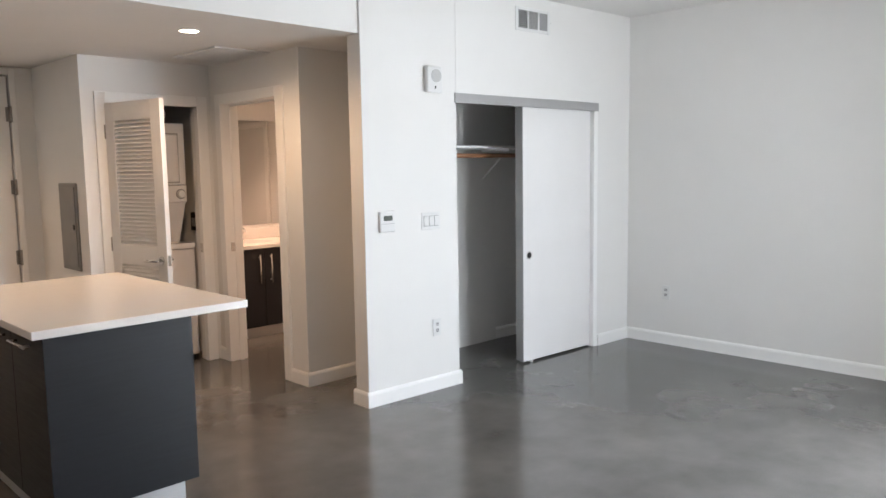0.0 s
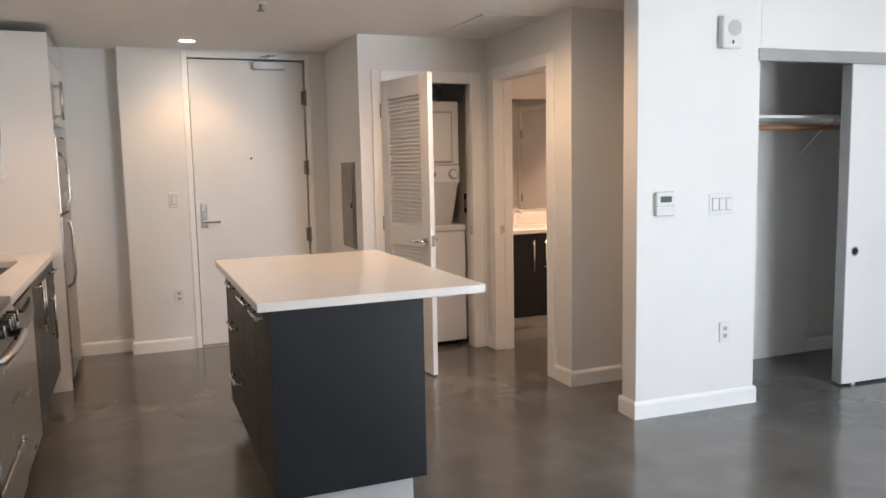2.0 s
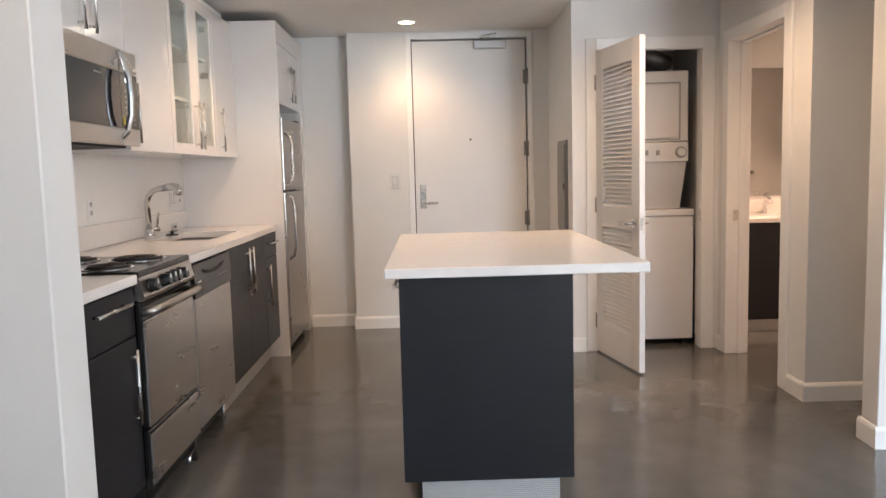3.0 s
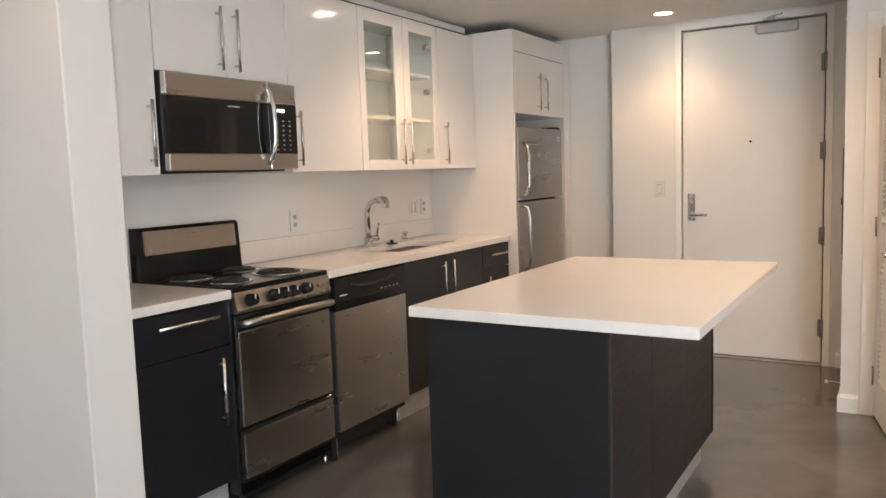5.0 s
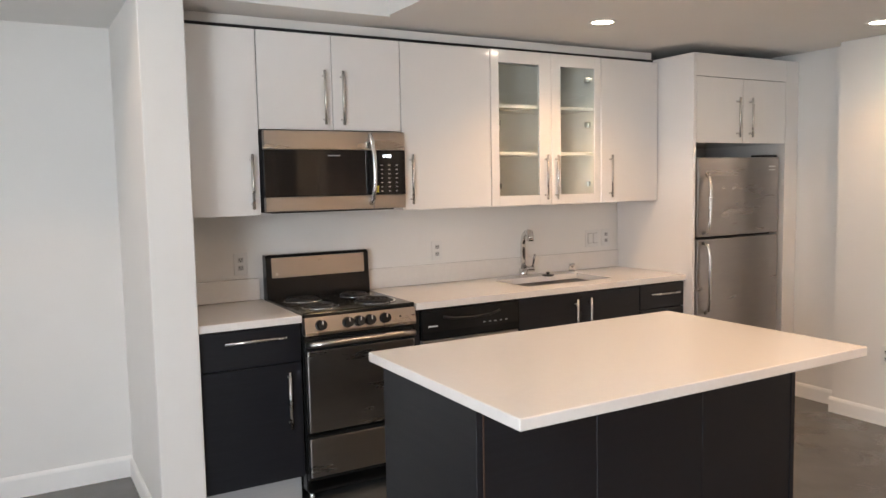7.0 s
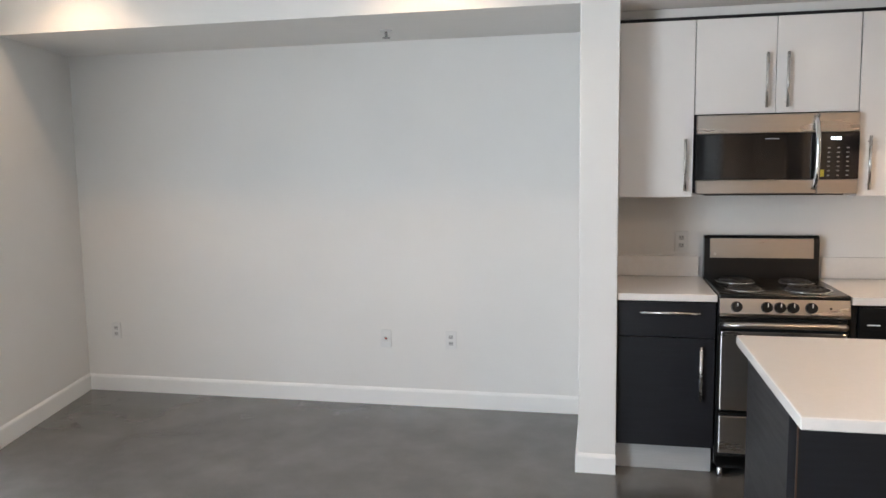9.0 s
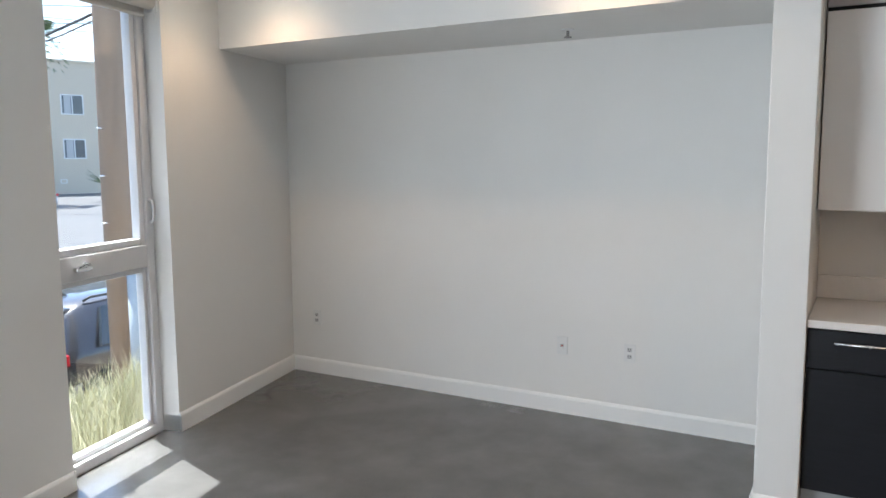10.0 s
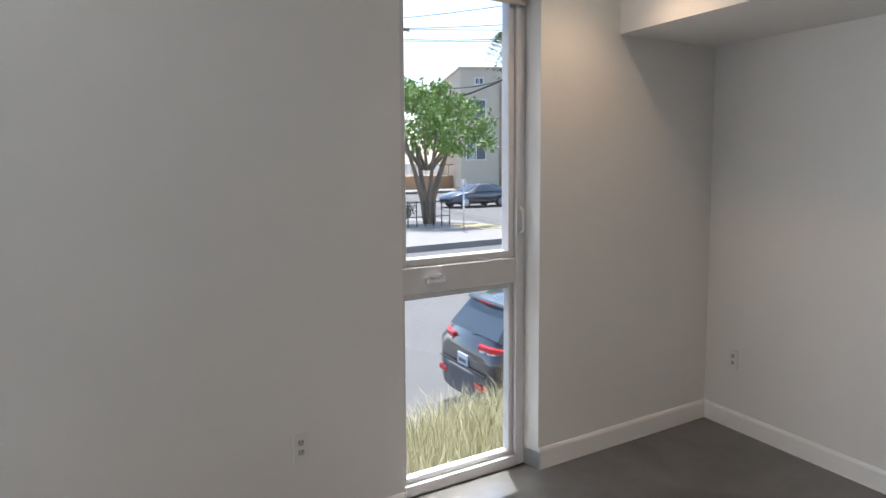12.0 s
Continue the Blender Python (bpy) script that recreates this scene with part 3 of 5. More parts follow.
sink = thing("sink", None, "stainless steel undermount kitchen sink", "sink")
bm = bmesh.new()
zt, zb = 0.878, 0.70
top = [bm.verts.new((x, y, zt)) for x, y in ((SX0, SY0), (SX1, SY0), (SX1, SY1), (SX0, SY1))]
bot = [bm.verts.new((x, y, zb)) for x, y in ((SX0 + 0.02, SY0 + 0.02), (SX1 - 0.02, SY0 + 0.02), (SX1 - 0.02, SY1 - 0.02), (SX0 + 0.02, SY1 - 0.02))]
for i in range(4):
    bm.faces.new((top[(i + 1) % 4], top[i], bot[i], bot[(i + 1) % 4]))
bm.faces.new(bot[::-1])
bmesh.ops.bevel(bm, geom=[e for e in bm.edges if len(e.link_faces) == 2], offset=0.03, segments=4, affect="EDGES")
bmesh.ops.solidify(bm, geom=bm.faces[:], thickness=0.002)
for f in bm.faces:
    f.smooth = True
part("bowl", bm, STEELH, sink)
part("drain", tube([(-0.30, 4.98, 0.700), (-0.30, 4.98, 0.706)], 0.045, 20), CHROME, sink)

fau = thing("faucet", pose(-0.515, 4.93, 0.915, 0, 0, -25), "polished chrome pull-out kitchen faucet", "faucet")
part("base", tube([(0, 0, 0), (0, 0, 0.014), (0, 0, 0.05)], 0.027, 18), CHROME, fau)
part("column", tube([(0, 0, 0.05), (0, 0, 0.20), (0.012, 0, 0.235), (0.04, 0, 0.262), (0.08, 0, 0.275), (0.16, 0, 0.283)], 0.017, 16), CHROME, fau)
part("spray_head", tube([(0.15, 0, 0.283), (0.195, 0, 0.286), (0.22, 0, 0.283), (0.232, 0, 0.268), (0.233, 0, 0.240)], 0.022, 16), CHROME, fau, "chrome spray head")
part("side_body", tube([(0, 0.01, 0.045), (0, 0.07, 0.045)], 0.018, 14), CHROME, fau)
part("lever", tube([(0, 0.06, 0.05), (0.004, 0.068, 0.11), (0.01, 0.072, 0.14)], 0.007, 10), CHROME, fau)
gap = thing("air_gap_cap", pose(-0.50, 5.31, 0.915), "small chrome dishwasher air gap cap", "fitting")
part("cap", tube([(0, 0, 0), (0, 0, 0.045), (0, 0, 0.058)], 0.021, 18), CHROME, gap)
part("collar", tube([(0, 0, 0), (0, 0, 0.006)], 0.027, 18), CHROME, gap)
st = thing("sink_stopper", pose(-0.43, 5.06, 0.915), "black rubber sink stopper lying on the worktop", "stopper")
part("disc", tube([(0, 0, 0), (0, 0, 0.008)], 0.036, 20), BLACKM, st)
part("knob", tube([(0, 0, 0.008), (0, 0, 0.026)], 0.010, 12), BLACKM, st)

# range
rg = thing("range", None, "stainless and black electric coil range", "range")
RY0, RY1 = 3.275, 3.860
part("body", boxes(((KX + 0.01, RY0, 0.06), (0.02, RY1, 0.895), 0.004)), BLACK, rg, "black enamel body")
part("cooktop", bm_box((-0.53, RY0, 0.896), (0.045, RY1, 0.922), 0.008, 2), BLACK, rg, "black enamel cooktop")
part("backguard", prism([(KX + 0.012, 0.90), (-0.50, 0.90), (-0.515, 1.135), (-0.53, 1.15), (KX + 0.012, 1.15)], RY1 - RY0, Matrix.Translation((0, RY0, 0))), BLACK, rg, "black back panel")
part("backguard_plate", prism([(-0.5075, 1.03), (-0.5015, 1.03), (-0.509, 1.135), (-0.515, 1.135)], RY1 - RY0 - 0.06, Matrix.Translation((0, RY0 + 0.03, 0))), STEELH, rg, "brushed steel back plate")
part("badge", tube([(-0.51, 3.33, 1.05), (-0.4985, 3.33, 1.05)], 0.008, 12), SATIN, rg)
cp = part("control_panel", prism([(0.0, 0.82), (0.056, 0.815), (0.062, 0.83), (0.046, 0.90), (0.0, 0.90)], RY1 - RY0 - 0.008, Matrix.Translation((0, RY0 + 0.004, 0))), STEELH, rg, "brushed steel control panel")
for y in (3.355, 3.49, 3.548, 3.605, 3.685):
    k = part("knob", tube([(0.054, y, 0.862), (0.066, y, 0.8645), (0.088, y, 0.868)], 0.027, 20, None, 0.022), BLACK, cp, "black control knob")
    part("pointer", bm_box((0.086, y - 0.002, 0.870), (0.0895, y + 0.002, 0.888)), PLAST, k)
part("indicator", tube([(0.056, 3.77, 0.862), (0.061, 3.77, 0.863)], 0.005, 10), BLACKM, cp)
dr = part("oven_door", bm_box((0.022, RY0 + 0.004, 0.345), (0.045, RY1 - 0.004, 0.81), 0.006), BLACK, rg, "black oven door frame")
part("oven_panel", bm_box((0.043, RY0 + 0.012, 0.352), (0.054, RY1 - 0.012, 0.742), 0.005, 2), STEELH, dr, "brushed steel oven panel")
part("oven_handle", tube([(0.045, RY0 + 0.02, 0.772), (0.085, RY0 + 0.03, 0.778), (0.098, RY0 + 0.12, 0.782), (0.102, (RY0 + RY1) / 2, 0.784), (0.098, RY1 - 0.12, 0.782), (0.085, RY1 - 0.03, 0.778), (0.045, RY1 - 0.02, 0.772)], 0.015, 12), STEELH, dr, "curved steel oven handle")
dw = part("drawer", bm_box((0.022, RY0 + 0.004, 0.115), (0.045, RY1 - 0.004, 0.338), 0.005), BLACK, rg)
part("drawer_panel", bm_box((0.043, RY0 + 0.012, 0.135), (0.054, RY1 - 0.012, 0.322), 0.005, 2), STEELH, dw, "brushed steel drawer panel")
part("kick_plate", bm_box((0.0, RY0 + 0.01, 0.05), (0.02, RY1 - 0.01, 0.112)), BLACK, rg)
for y in (RY0 + 0.03, RY1 - 0.03):
    part("levelling_foot", tube([(0.0, y, 0.0), (0.0, y, 0.012), (0.0, y, 0.06)], 0.012, 10), SATIN, rg)
for bx, by, br in ((-0.12, 3.42, 0.075), (-0.37, 3.42, 0.085), (-0.12, 3.71, 0.095), (-0.37, 3.71, 0.075)):
    bowl = part("drip_pan", tube([(bx, by, 0.921), (bx, by, 0.925)], br + 0.018, 28), CHROME, rg, "chrome drip pan")
    part("pan_well", tube([(bx, by, 0.9245), (bx, by, 0.926)], br + 0.006, 28), BLACKM, bowl)
    sp_pts = [(bx + (0.012 + (br - 0.012) * k / 90) * math.cos(k * math.tau / 22), by + (0.012 + (br - 0.012) * k / 90) * math.sin(k * math.tau / 22), 0.9305) for k in range(91)]
    part("coil", tube(sp_pts, 0.0048, 6), COIL, rg, "dark spiral burner coil")

# dishwasher
dwm = thing("dishwasher", None, "stainless dishwasher with a black control panel", "dishwasher")
part("tub", bm_box((KX + 0.02, 3.90, 0.10), (0.012, 4.49, 0.872)), BLACKM, dwm)
part("door", bm_box((0.013, 3.898, 0.135), (0.045, 4.492, 0.715), 0.006, 2), STEEL, dwm, "brushed steel door")
cpd = part("control_panel", prism([(0.013, 0.718), (0.048, 0.718), (0.052, 0.76), (0.046, 0.868), (0.013, 0.868)], 0.594, Matrix.Translation((0, 3.898, 0))), BLACK, dwm, "glossy black control panel")
part("grip", tube([(0.047, 4.02, 0.832), (0.052, 4.08, 0.818), (0.053, 4.195, 0.812), (0.052, 4.31, 0.818), (0.047, 4.37, 0.832)], 0.007, 8), BLACKM, cpd)
part("badge_bar", bm_box((0.0475, 3.93, 0.785), (0.0515, 3.985, 0.791)), PLAST, cpd)
for i in range(5):
    part("button_mark", bm_box((0.0475, 4.26 + i * 0.035, 0.776), (0.0517, 4.275 + i * 0.035, 0.782)), GREYP, cpd)
part("kick_plate", bm_box((-0.06, 3.90, 0.02), (-0.042, 4.49, 0.132)), DARKS, dwm)
for y in (3.93, 4.46):
    part("levelling_foot", tube([(-0.02, y, 0.0), (-0.02, y, 0.012), (-0.02, y, 0.13)], 0.011, 8), SATIN, dwm)
solo("filler_panel", bm_box((KX + 0.02, 3.866, 0.0), (0.02, 3.893, 0.877)), DARKS, "dark filler panel between range and dishwasher", "panel")

# upper cabinets
UX, UZ0, UZ1 = -0.20, 1.375, 2.25


def upper_cabinet(y0, y1, z0, z1, doors, label, glazed=False):
    """A gloss wall cabinet; doors: (y0, y1, handle y, handle z0, handle z1)."""
    c = thing("wall_cabinet", None, label, "cabinet", "kitchen wall cabinets")
    b = 0.016
    part("body", boxes(((KX + 0.002, y0, z0), (UX - 0.021, y0 + b, z1)), ((KX + 0.002, y1 - b, z0), (UX - 0.021, y1, z1)), ((KX + 0.002, y0 + b, z0), (UX - 0.021, y1 - b, z0 + b)), ((KX + 0.002, y0 + b, z1 - b), (UX - 0.021, y1 - b, z1)), ((KX + 0.002, y0 + b, z0 + b), (KX + 0.010, y1 - b, z1 - b))), GLOSSW, c)
    if glazed:
        for z in (1.665, 1.935):
            part("shelf", bm_box((KX + 0.012, y0 + b, z), (UX - 0.05, y1 - b, z + 0.018), 0.001), GLOSSW, c)
    for a, e, hy, h0, h1 in doors:
        if not glazed:
            d = front(c, "door", a, e, z0 - 0.002, z1, UX, GLOSSW)
        else:
            g0, g1, q0, q1 = (a + 0.055, e - 0.085, 1.432, 2.18) if hy > (a + e) / 2 else (a + 0.07, e - 0.05, 1.432, 2.18)
            d = part("door", boxes(((UX - 0.019, a + 0.0015, z0), (UX, g0, z1), 0.001), ((UX - 0.019, g1, z0), (UX, e - 0.0015, z1), 0.001), ((UX - 0.019, g0, z0), (UX, g1, q0), 0.001), ((UX - 0.019, g0, q1), (UX, g1, z1), 0.001)), GLOSSW, c, "gloss white framed glass door")
            gp = part("pane", bm_box((UX - 0.012, g0, q0), (UX - 0.007, g1, q1)), CABPANE, d, "greenish cabinet glass")
            gp.visible_shadow = False
            for z in (1.47, 1.83, 2.10):
                hz = (a + 0.06, a + 0.085) if hy > (a + e) / 2 else (e - 0.085, e - 0.06)
                part("hinge", bm_box((UX - 0.06, hz[0], z), (UX - 0.022, hz[1], z + 0.035), 0.004), SATIN, d)
        bar_handle(d, (UX, hy, h0), (UX, hy, h1), (0.028, 0, 0))
    return c


upper_cabinet(2.806, 3.172, UZ0, UZ1, [(2.806, 3.172, 3.13, 1.405, 1.665)], "gloss white wall cabinet with one tall door")
upper_cabinet(3.174, 3.928, 1.785, UZ1, [(3.174, 3.551, 3.505, 1.81, 2.075), (3.551, 3.928, 3.60, 1.81, 2.075)], "gloss white two-door cabinet above the microwave")
upper_cabinet(3.93, 4.49, UZ0, UZ1, [(3.93, 4.49, 3.98, 1.405, 1.665)], "gloss white wall cabinet with one wide door")
upper_cabinet(4.492, 5.295, UZ0, UZ1, [(4.492, 4.915, 4.868, 1.405, 1.665), (4.915, 5.295, 4.945, 1.405, 1.665)], "gloss white cabinet with two glazed doors, empty shelves", True)
upper_cabinet(5.297, 5.772, UZ0, UZ1, [(5.297, 5.772, 5.365, 1.405, 1.665)], "gloss white wall cabinet beside the refrigerator panel")
# matte black bar stands in for the shade in the gap over the cabinets
solo("cabinet_gap_shade", bm_box((KX, 2.806, 2.251), (UX - 0.045, 5.772, 2.272)), BLACKM, "black bar standing in for the shade in the gap above the wall cabinets", "trim", "structure")
solo("cabinet_filler", bm_box((KX, 2.804, 2.272), (UX - 0.06, 5.772, LO - 0.012)), CEIL, "white painted filler above the wall cabinets", "trim", "structure")

# microwave
mw = thing("microwave", None, "stainless over-the-range microwave with black glass", "microwave")
MX, MY0, MY1, MZ0, MZ1 = -0.155, 3.180, 3.925, 1.385, 1.780
part("body", bm_box((KX + 0.003, MY0, MZ0 + 0.006), (MX - 0.03, MY1, MZ1), 0.004), BLACKM, mw, "dark metal case")
fd = part("door", boxes(((MX - 0.03, MY0 + 0.001, MZ1 - 0.095), (MX, MY1 - 0.185, MZ1 - 0.002), 0.004), ((MX - 0.03, MY0 + 0.001, MZ0 + 0.004), (MX, MY1 - 0.185, MZ0 + 0.075), 0.004)), STEELH, mw, "brushed steel door")
part("window", bm_box((MX - 0.03, MY0 + 0.001, MZ0 + 0.075), (MX - 0.001, MY1 - 0.185, MZ1 - 0.095), 0.001), BGLASS, fd, "black glass door window")
part("badge_bar", bm_box((MX - 0.001, 3.50, 1.655), (MX + 0.0008, 3.565, 1.661)), GREYP, fd)
pc = part("control_panel", bm_box((MX - 0.03, MY1 - 0.182, MZ1 - 0.095), (MX, MY1, MZ1 - 0.002), 0.004), STEELH, mw)
part("lower_trim", bm_box((MX - 0.03, MY1 - 0.182, MZ0 + 0.004), (MX, MY1, MZ0 + 0.075), 0.004), STEELH, mw)
kp = part("keypad", bm_box((MX - 0.03, MY1 - 0.182, MZ0 + 0.075), (MX - 0.001, MY1, MZ1 - 0.095), 0.001), BGLASS, pc, "black keypad panel")
for r in range(7):
    for q in range(3):
        part("key_mark", bm_box((MX - 0.001, 3.785 + q * 0.042, 1.475 + r * 0.022), (MX + 0.0006, 3.797 + q * 0.042, 1.480 + r * 0.022)), GREYP, kp)
part("energy_label", bm_box((MX - 0.001, 3.755, 1.472), (MX + 0.0006, 3.772, 1.505)), mk("yellow_label", (0.7, 0.6, 0.08), None, 20, 0.5), kp, "small yellow label")
txt = bpy.data.curves.new("clock", "FONT")
txt.body, txt.size, txt.extrude = "11:50", 0.022, 0.0004
tob = new("clock_digits", txt)
tob.parent = kp
tob.matrix_local = pose(MX + 0.0004, 3.795, 1.648, 90, 0, 90)
txt.materials.append(CLOCK)
part("handle", tube([(MX, 3.728, 1.415), (MX + 0.022, 3.730, 1.44), (MX + 0.040, 3.732, 1.51), (MX + 0.044, 3.732, 1.582), (MX + 0.040, 3.732, 1.66), (MX + 0.022, 3.730, 1.735), (MX, 3.728, 1.762)], 0.012, 12), CHROME, fd, "bowed chrome handle")
part("vent_grille", bm_box((-0.45, MY0 + 0.05, MZ0 - 0.004), (-0.2, MY1 - 0.05, MZ0 + 0.006)), BLACKM, mw)

# refrigerator and its surround
sur = thing("refrigerator_surround", None, "gloss white cabinet surround over the refrigerator", "cabinet")
part("side_panel", bm_box((KX + 0.002, 5.776, 0.0), (0.09, 5.798, 2.272), 0.001), GLOSSW, sur)
part("side_panel", bm_box((KX + 0.002, 6.645, 0.0), (0.09, 6.775, 2.272), 0.001), GLOSSW, sur)
part("top_panel", bm_box((0.07, 5.799, 2.135), (0.09, 6.644, 2.272), 0.001), GLOSSW, sur)
part("cabinet_body", bm_box((KX + 0.002, 5.799, 1.73), (0.068, 6.644, 2.13)), GLOSSW, sur)
for a, e, hy in ((5.80, 6.222, 6.165), (6.222, 6.643, 6.285)):
    d = front(sur, "door", a, e, 1.728, 2.132, 0.09, GLOSSW)
    bar_handle(d, (0.09, hy, 1.765), (0.09, hy, 2.015), (0.028, 0, 0))
fr = thing("refrigerator", None, "stainless top-freezer refrigerator in a white surround", "refrigerator")
FY0, FY1 = 5.812, 6.575
part("body", bm_box((KX + 0.03, FY0 + 0.004, 0.04), (0.035, FY1 - 0.004, 1.638), 0.004), GREYP, fr, "dark grey case")
fdr = part("freezer_door", bm_box((0.04, FY0, 1.145), (0.10, FY1, 1.64), 0.008, 2), STEELF, fr, "brushed steel freezer door")
rdr = part("refrigerator_door", bm_box((0.04, FY0, 0.07), (0.10, FY1, 1.132), 0.008, 2), STEELF, fr, "brushed steel lower door")
part("gasket", bm_box((0.035, FY0 + 0.01, 0.08), (0.041, FY1 - 0.01, 1.63)), BLACKM, fr)
part("handle", tube([(0.10, 5.86, 1.17), (0.135, 5.862, 1.185), (0.15, 5.865, 1.25), (0.15, 5.868, 1.45), (0.135, 5.875, 1.51), (0.10, 5.885, 1.535)], 0.011, 10), SATIN, fdr, "curved steel handle")
part("handle", tube([(0.10, 5.86, 1.11), (0.135, 5.862, 1.095), (0.15, 5.865, 1.03), (0.15, 5.868, 0.76), (0.135, 5.875, 0.69), (0.10, 5.885, 0.665)], 0.011, 10), SATIN, rdr, "curved steel handle")
part("badge_bar", boxes(((0.0995, 6.47, 1.575), (0.1012, 6.535, 1.585)), ((0.0995, 6.47, 1.555), (0.1012, 6.535, 1.562))), PLAST, fdr)
part("hinge_cover", bm_box((-0.02, 6.44, 1.639), (0.09, 6.57, 1.656), 0.004), BLACKM, fr)
part("kick_grille", bm_box((0.02, FY0 + 0.01, 0.015), (0.06, FY1 - 0.01, 0.062), 0.003), BLACKM, fr)
part("foot", boxes(((0.0, FY0 + 0.02, 0), (0.03, FY0 + 0.06, 0.042)), ((0.0, FY1 - 0.06, 0), (0.03, FY1 - 0.02, 0.042))), GREYP, fr)

# island
isl = thing("kitchen_island", None, "dark wood-grain kitchen island on a pale plinth", "island")
part("body", bm_box((0.992, 3.268, 0.13), (1.56, 4.66, 0.878)), DARKS, isl)
part("end_panel", bm_box((0.968, 3.245, 0.13), (1.585, 3.267, 0.879), 0.001), DARK, isl)
part("end_panel", bm_box((0.968, 4.661, 0.13), (1.585, 4.683, 0.879), 0.001), DARK, isl)
for a, e in ((3.269, 3.70), (3.70, 4.18), (4.18, 4.66)):
    part("back_panel", bm_box((1.561, a + 0.001, 0.13), (1.582, e - 0.001, 0.878), 0.001), DARK, isl)
part("edge_strip", bm_box((1.5835, 3.2675, 0.13), (1.5865, 3.272, 0.878)), EDGEB, isl, "worn brown board edge")
part("plinth", bm_box((1.03, 3.30, 0.0), (1.54, 4.63, 0.129)), KICK, isl, "pale ribbed plinth")
for i in range(16):
    z = 0.006 + i * 0.0076
    part("plinth_rib", bm_box((1.03, 3.2965, z), (1.54, 3.3, z + 0.004)), KICK, isl)


def island_front(name, y0, y1, z0, z1, hz, ha, hb):
    d = part(name, bm_box((0.970, y0 + 0.0015, z0 + 0.0015), (0.991, y1 - 0.0015, z1 - 0.0015), 0.0015), DARK, isl)
    bar_handle(d, (0.970, ha, hz), (0.970, hb, hz), (-0.028, 0, 0))


island_front("door", 3.269, 3.66, 0.132, 0.872, 0.82, 3.40, 3.60)
island_front("door", 3.66, 4.05, 0.132, 0.872, 0.82, 3.72, 3.98)
for z0, z1, hz in ((0.70, 0.872, 0.82), (0.415, 0.70, 0.61), (0.132, 0.415, 0.33)):
    island_front("drawer", 4.05, 4.66, z0, z1, hz, 4.24, 4.48)
solo("island_worktop", bm_box((0.92, 3.21, 0.88), (1.85, 4.70, 0.915), 0.003), QUARTZ, "thick white quartz island worktop with an overhang", "worktop")

# ---------------- entry ----------------
ed = thing("door_1", None, "closed white entry door with a lever lock and closer", "door", kind="structure")
part("leaf", bm_box((0.975, 6.655, 0.016), (1.861, 6.70, 2.258), 0.003), DOORP, ed)
part("door_frame", boxes(((0.925, 6.628, 0), (0.968, 6.76, 2.315), 0.003), ((1.872, 6.628, 0), (1.915, 6.76, 2.315), 0.003), ((0.968, 6.628, 2.268), (1.872, 6.76, 2.315), 0.003)), TRIM, ed)
# black sheet added behind the leaf so the gaps round it look shaded
part("gap_shade_sheet", bm_box((0.968, 6.702, 0.0), (1.872, 6.72, 2.268)), BLACKM, ed)
part("threshold", bm_box((0.968, 6.63, 0.0), (1.872, 6.76, 0.010), 0.003), ALU, ed, "aluminium threshold")
lkp = part("lock_plate", bm_box((1.008, 6.645, 0.955), (1.058, 6.655, 1.145), 0.003), SATIN, ed, "satin nickel lock plate")
part("lever", tube([(1.033, 6.645, 1.0), (1.033, 6.60, 1.0), (1.045, 6.592, 1.0), (1.15, 6.592, 0.998)], 0.010, 10), SATIN, lkp)
part("thumb_turn", tube([(1.033, 6.646, 1.09), (1.033, 6.632, 1.09)], 0.017, 16), SATIN, lkp)
part("peephole", tube([(1.42, 6.656, 1.49), (1.42, 6.650, 1.49)], 0.008, 12), BLACKM, ed)
for z in (0.25, 0.86, 1.41, 1.97):
    hg = part("hinge", tube([(1.868, 6.622, z - 0.06), (1.868, 6.622, z), (1.868, 6.622, z + 0.06)], 0.010, 10), HINGE, ed, "dull steel hinge")
    part("hinge_leaf", bm_box((1.84, 6.648, z - 0.055), (1.866, 6.656, z + 0.055), 0.001), HINGE, hg)
cl = part("closer", bm_box((1.46, 6.595, 2.185), (1.71, 6.653, 2.245), 0.006), ALU, ed, "grey hydraulic door closer")
part("closer_arm", boxes(((1.50, 6.57, 2.262), (1.62, 6.59, 2.27)), ((1.55, 6.565, 2.27), (1.57, 6.64, 2.278))), SATIN, cl)
part("closer_arm", tube([(1.52, 6.61, 2.245), (1.52, 6.60, 2.275), (1.62, 6.55, 2.288), (1.58, 6.63, 2.296)], 0.007, 8), SATIN, cl)
pnl = thing("breaker_panel", None, "grey metal breaker panel door on the wall", "panel")
part("frame", bm_box((2.028, 5.825, 0.80), (2.04, 6.175, 1.44), 0.003), PANEL, pnl)
dd = part("door", bm_box((2.020, 5.85, 0.83), (2.029, 6.15, 1.41), 0.002), PANEL, pnl)
part("latch", bm_box((2.014, 5.865, 1.10), (2.021, 5.89, 1.14), 0.002), BLACKM, dd)
ds = thing("door_stop", pose(2.026, 6.05, 0.055), "small wall door stop on the baseboard", "door stop")
part("rod", tube([(0, 0, 0), (-0.075, 0, 0)], 0.006, 8), SATIN, ds)
part("tip", tube([(-0.075, 0, 0), (-0.09, 0, 0)], 0.009, 10), PLAST, ds)

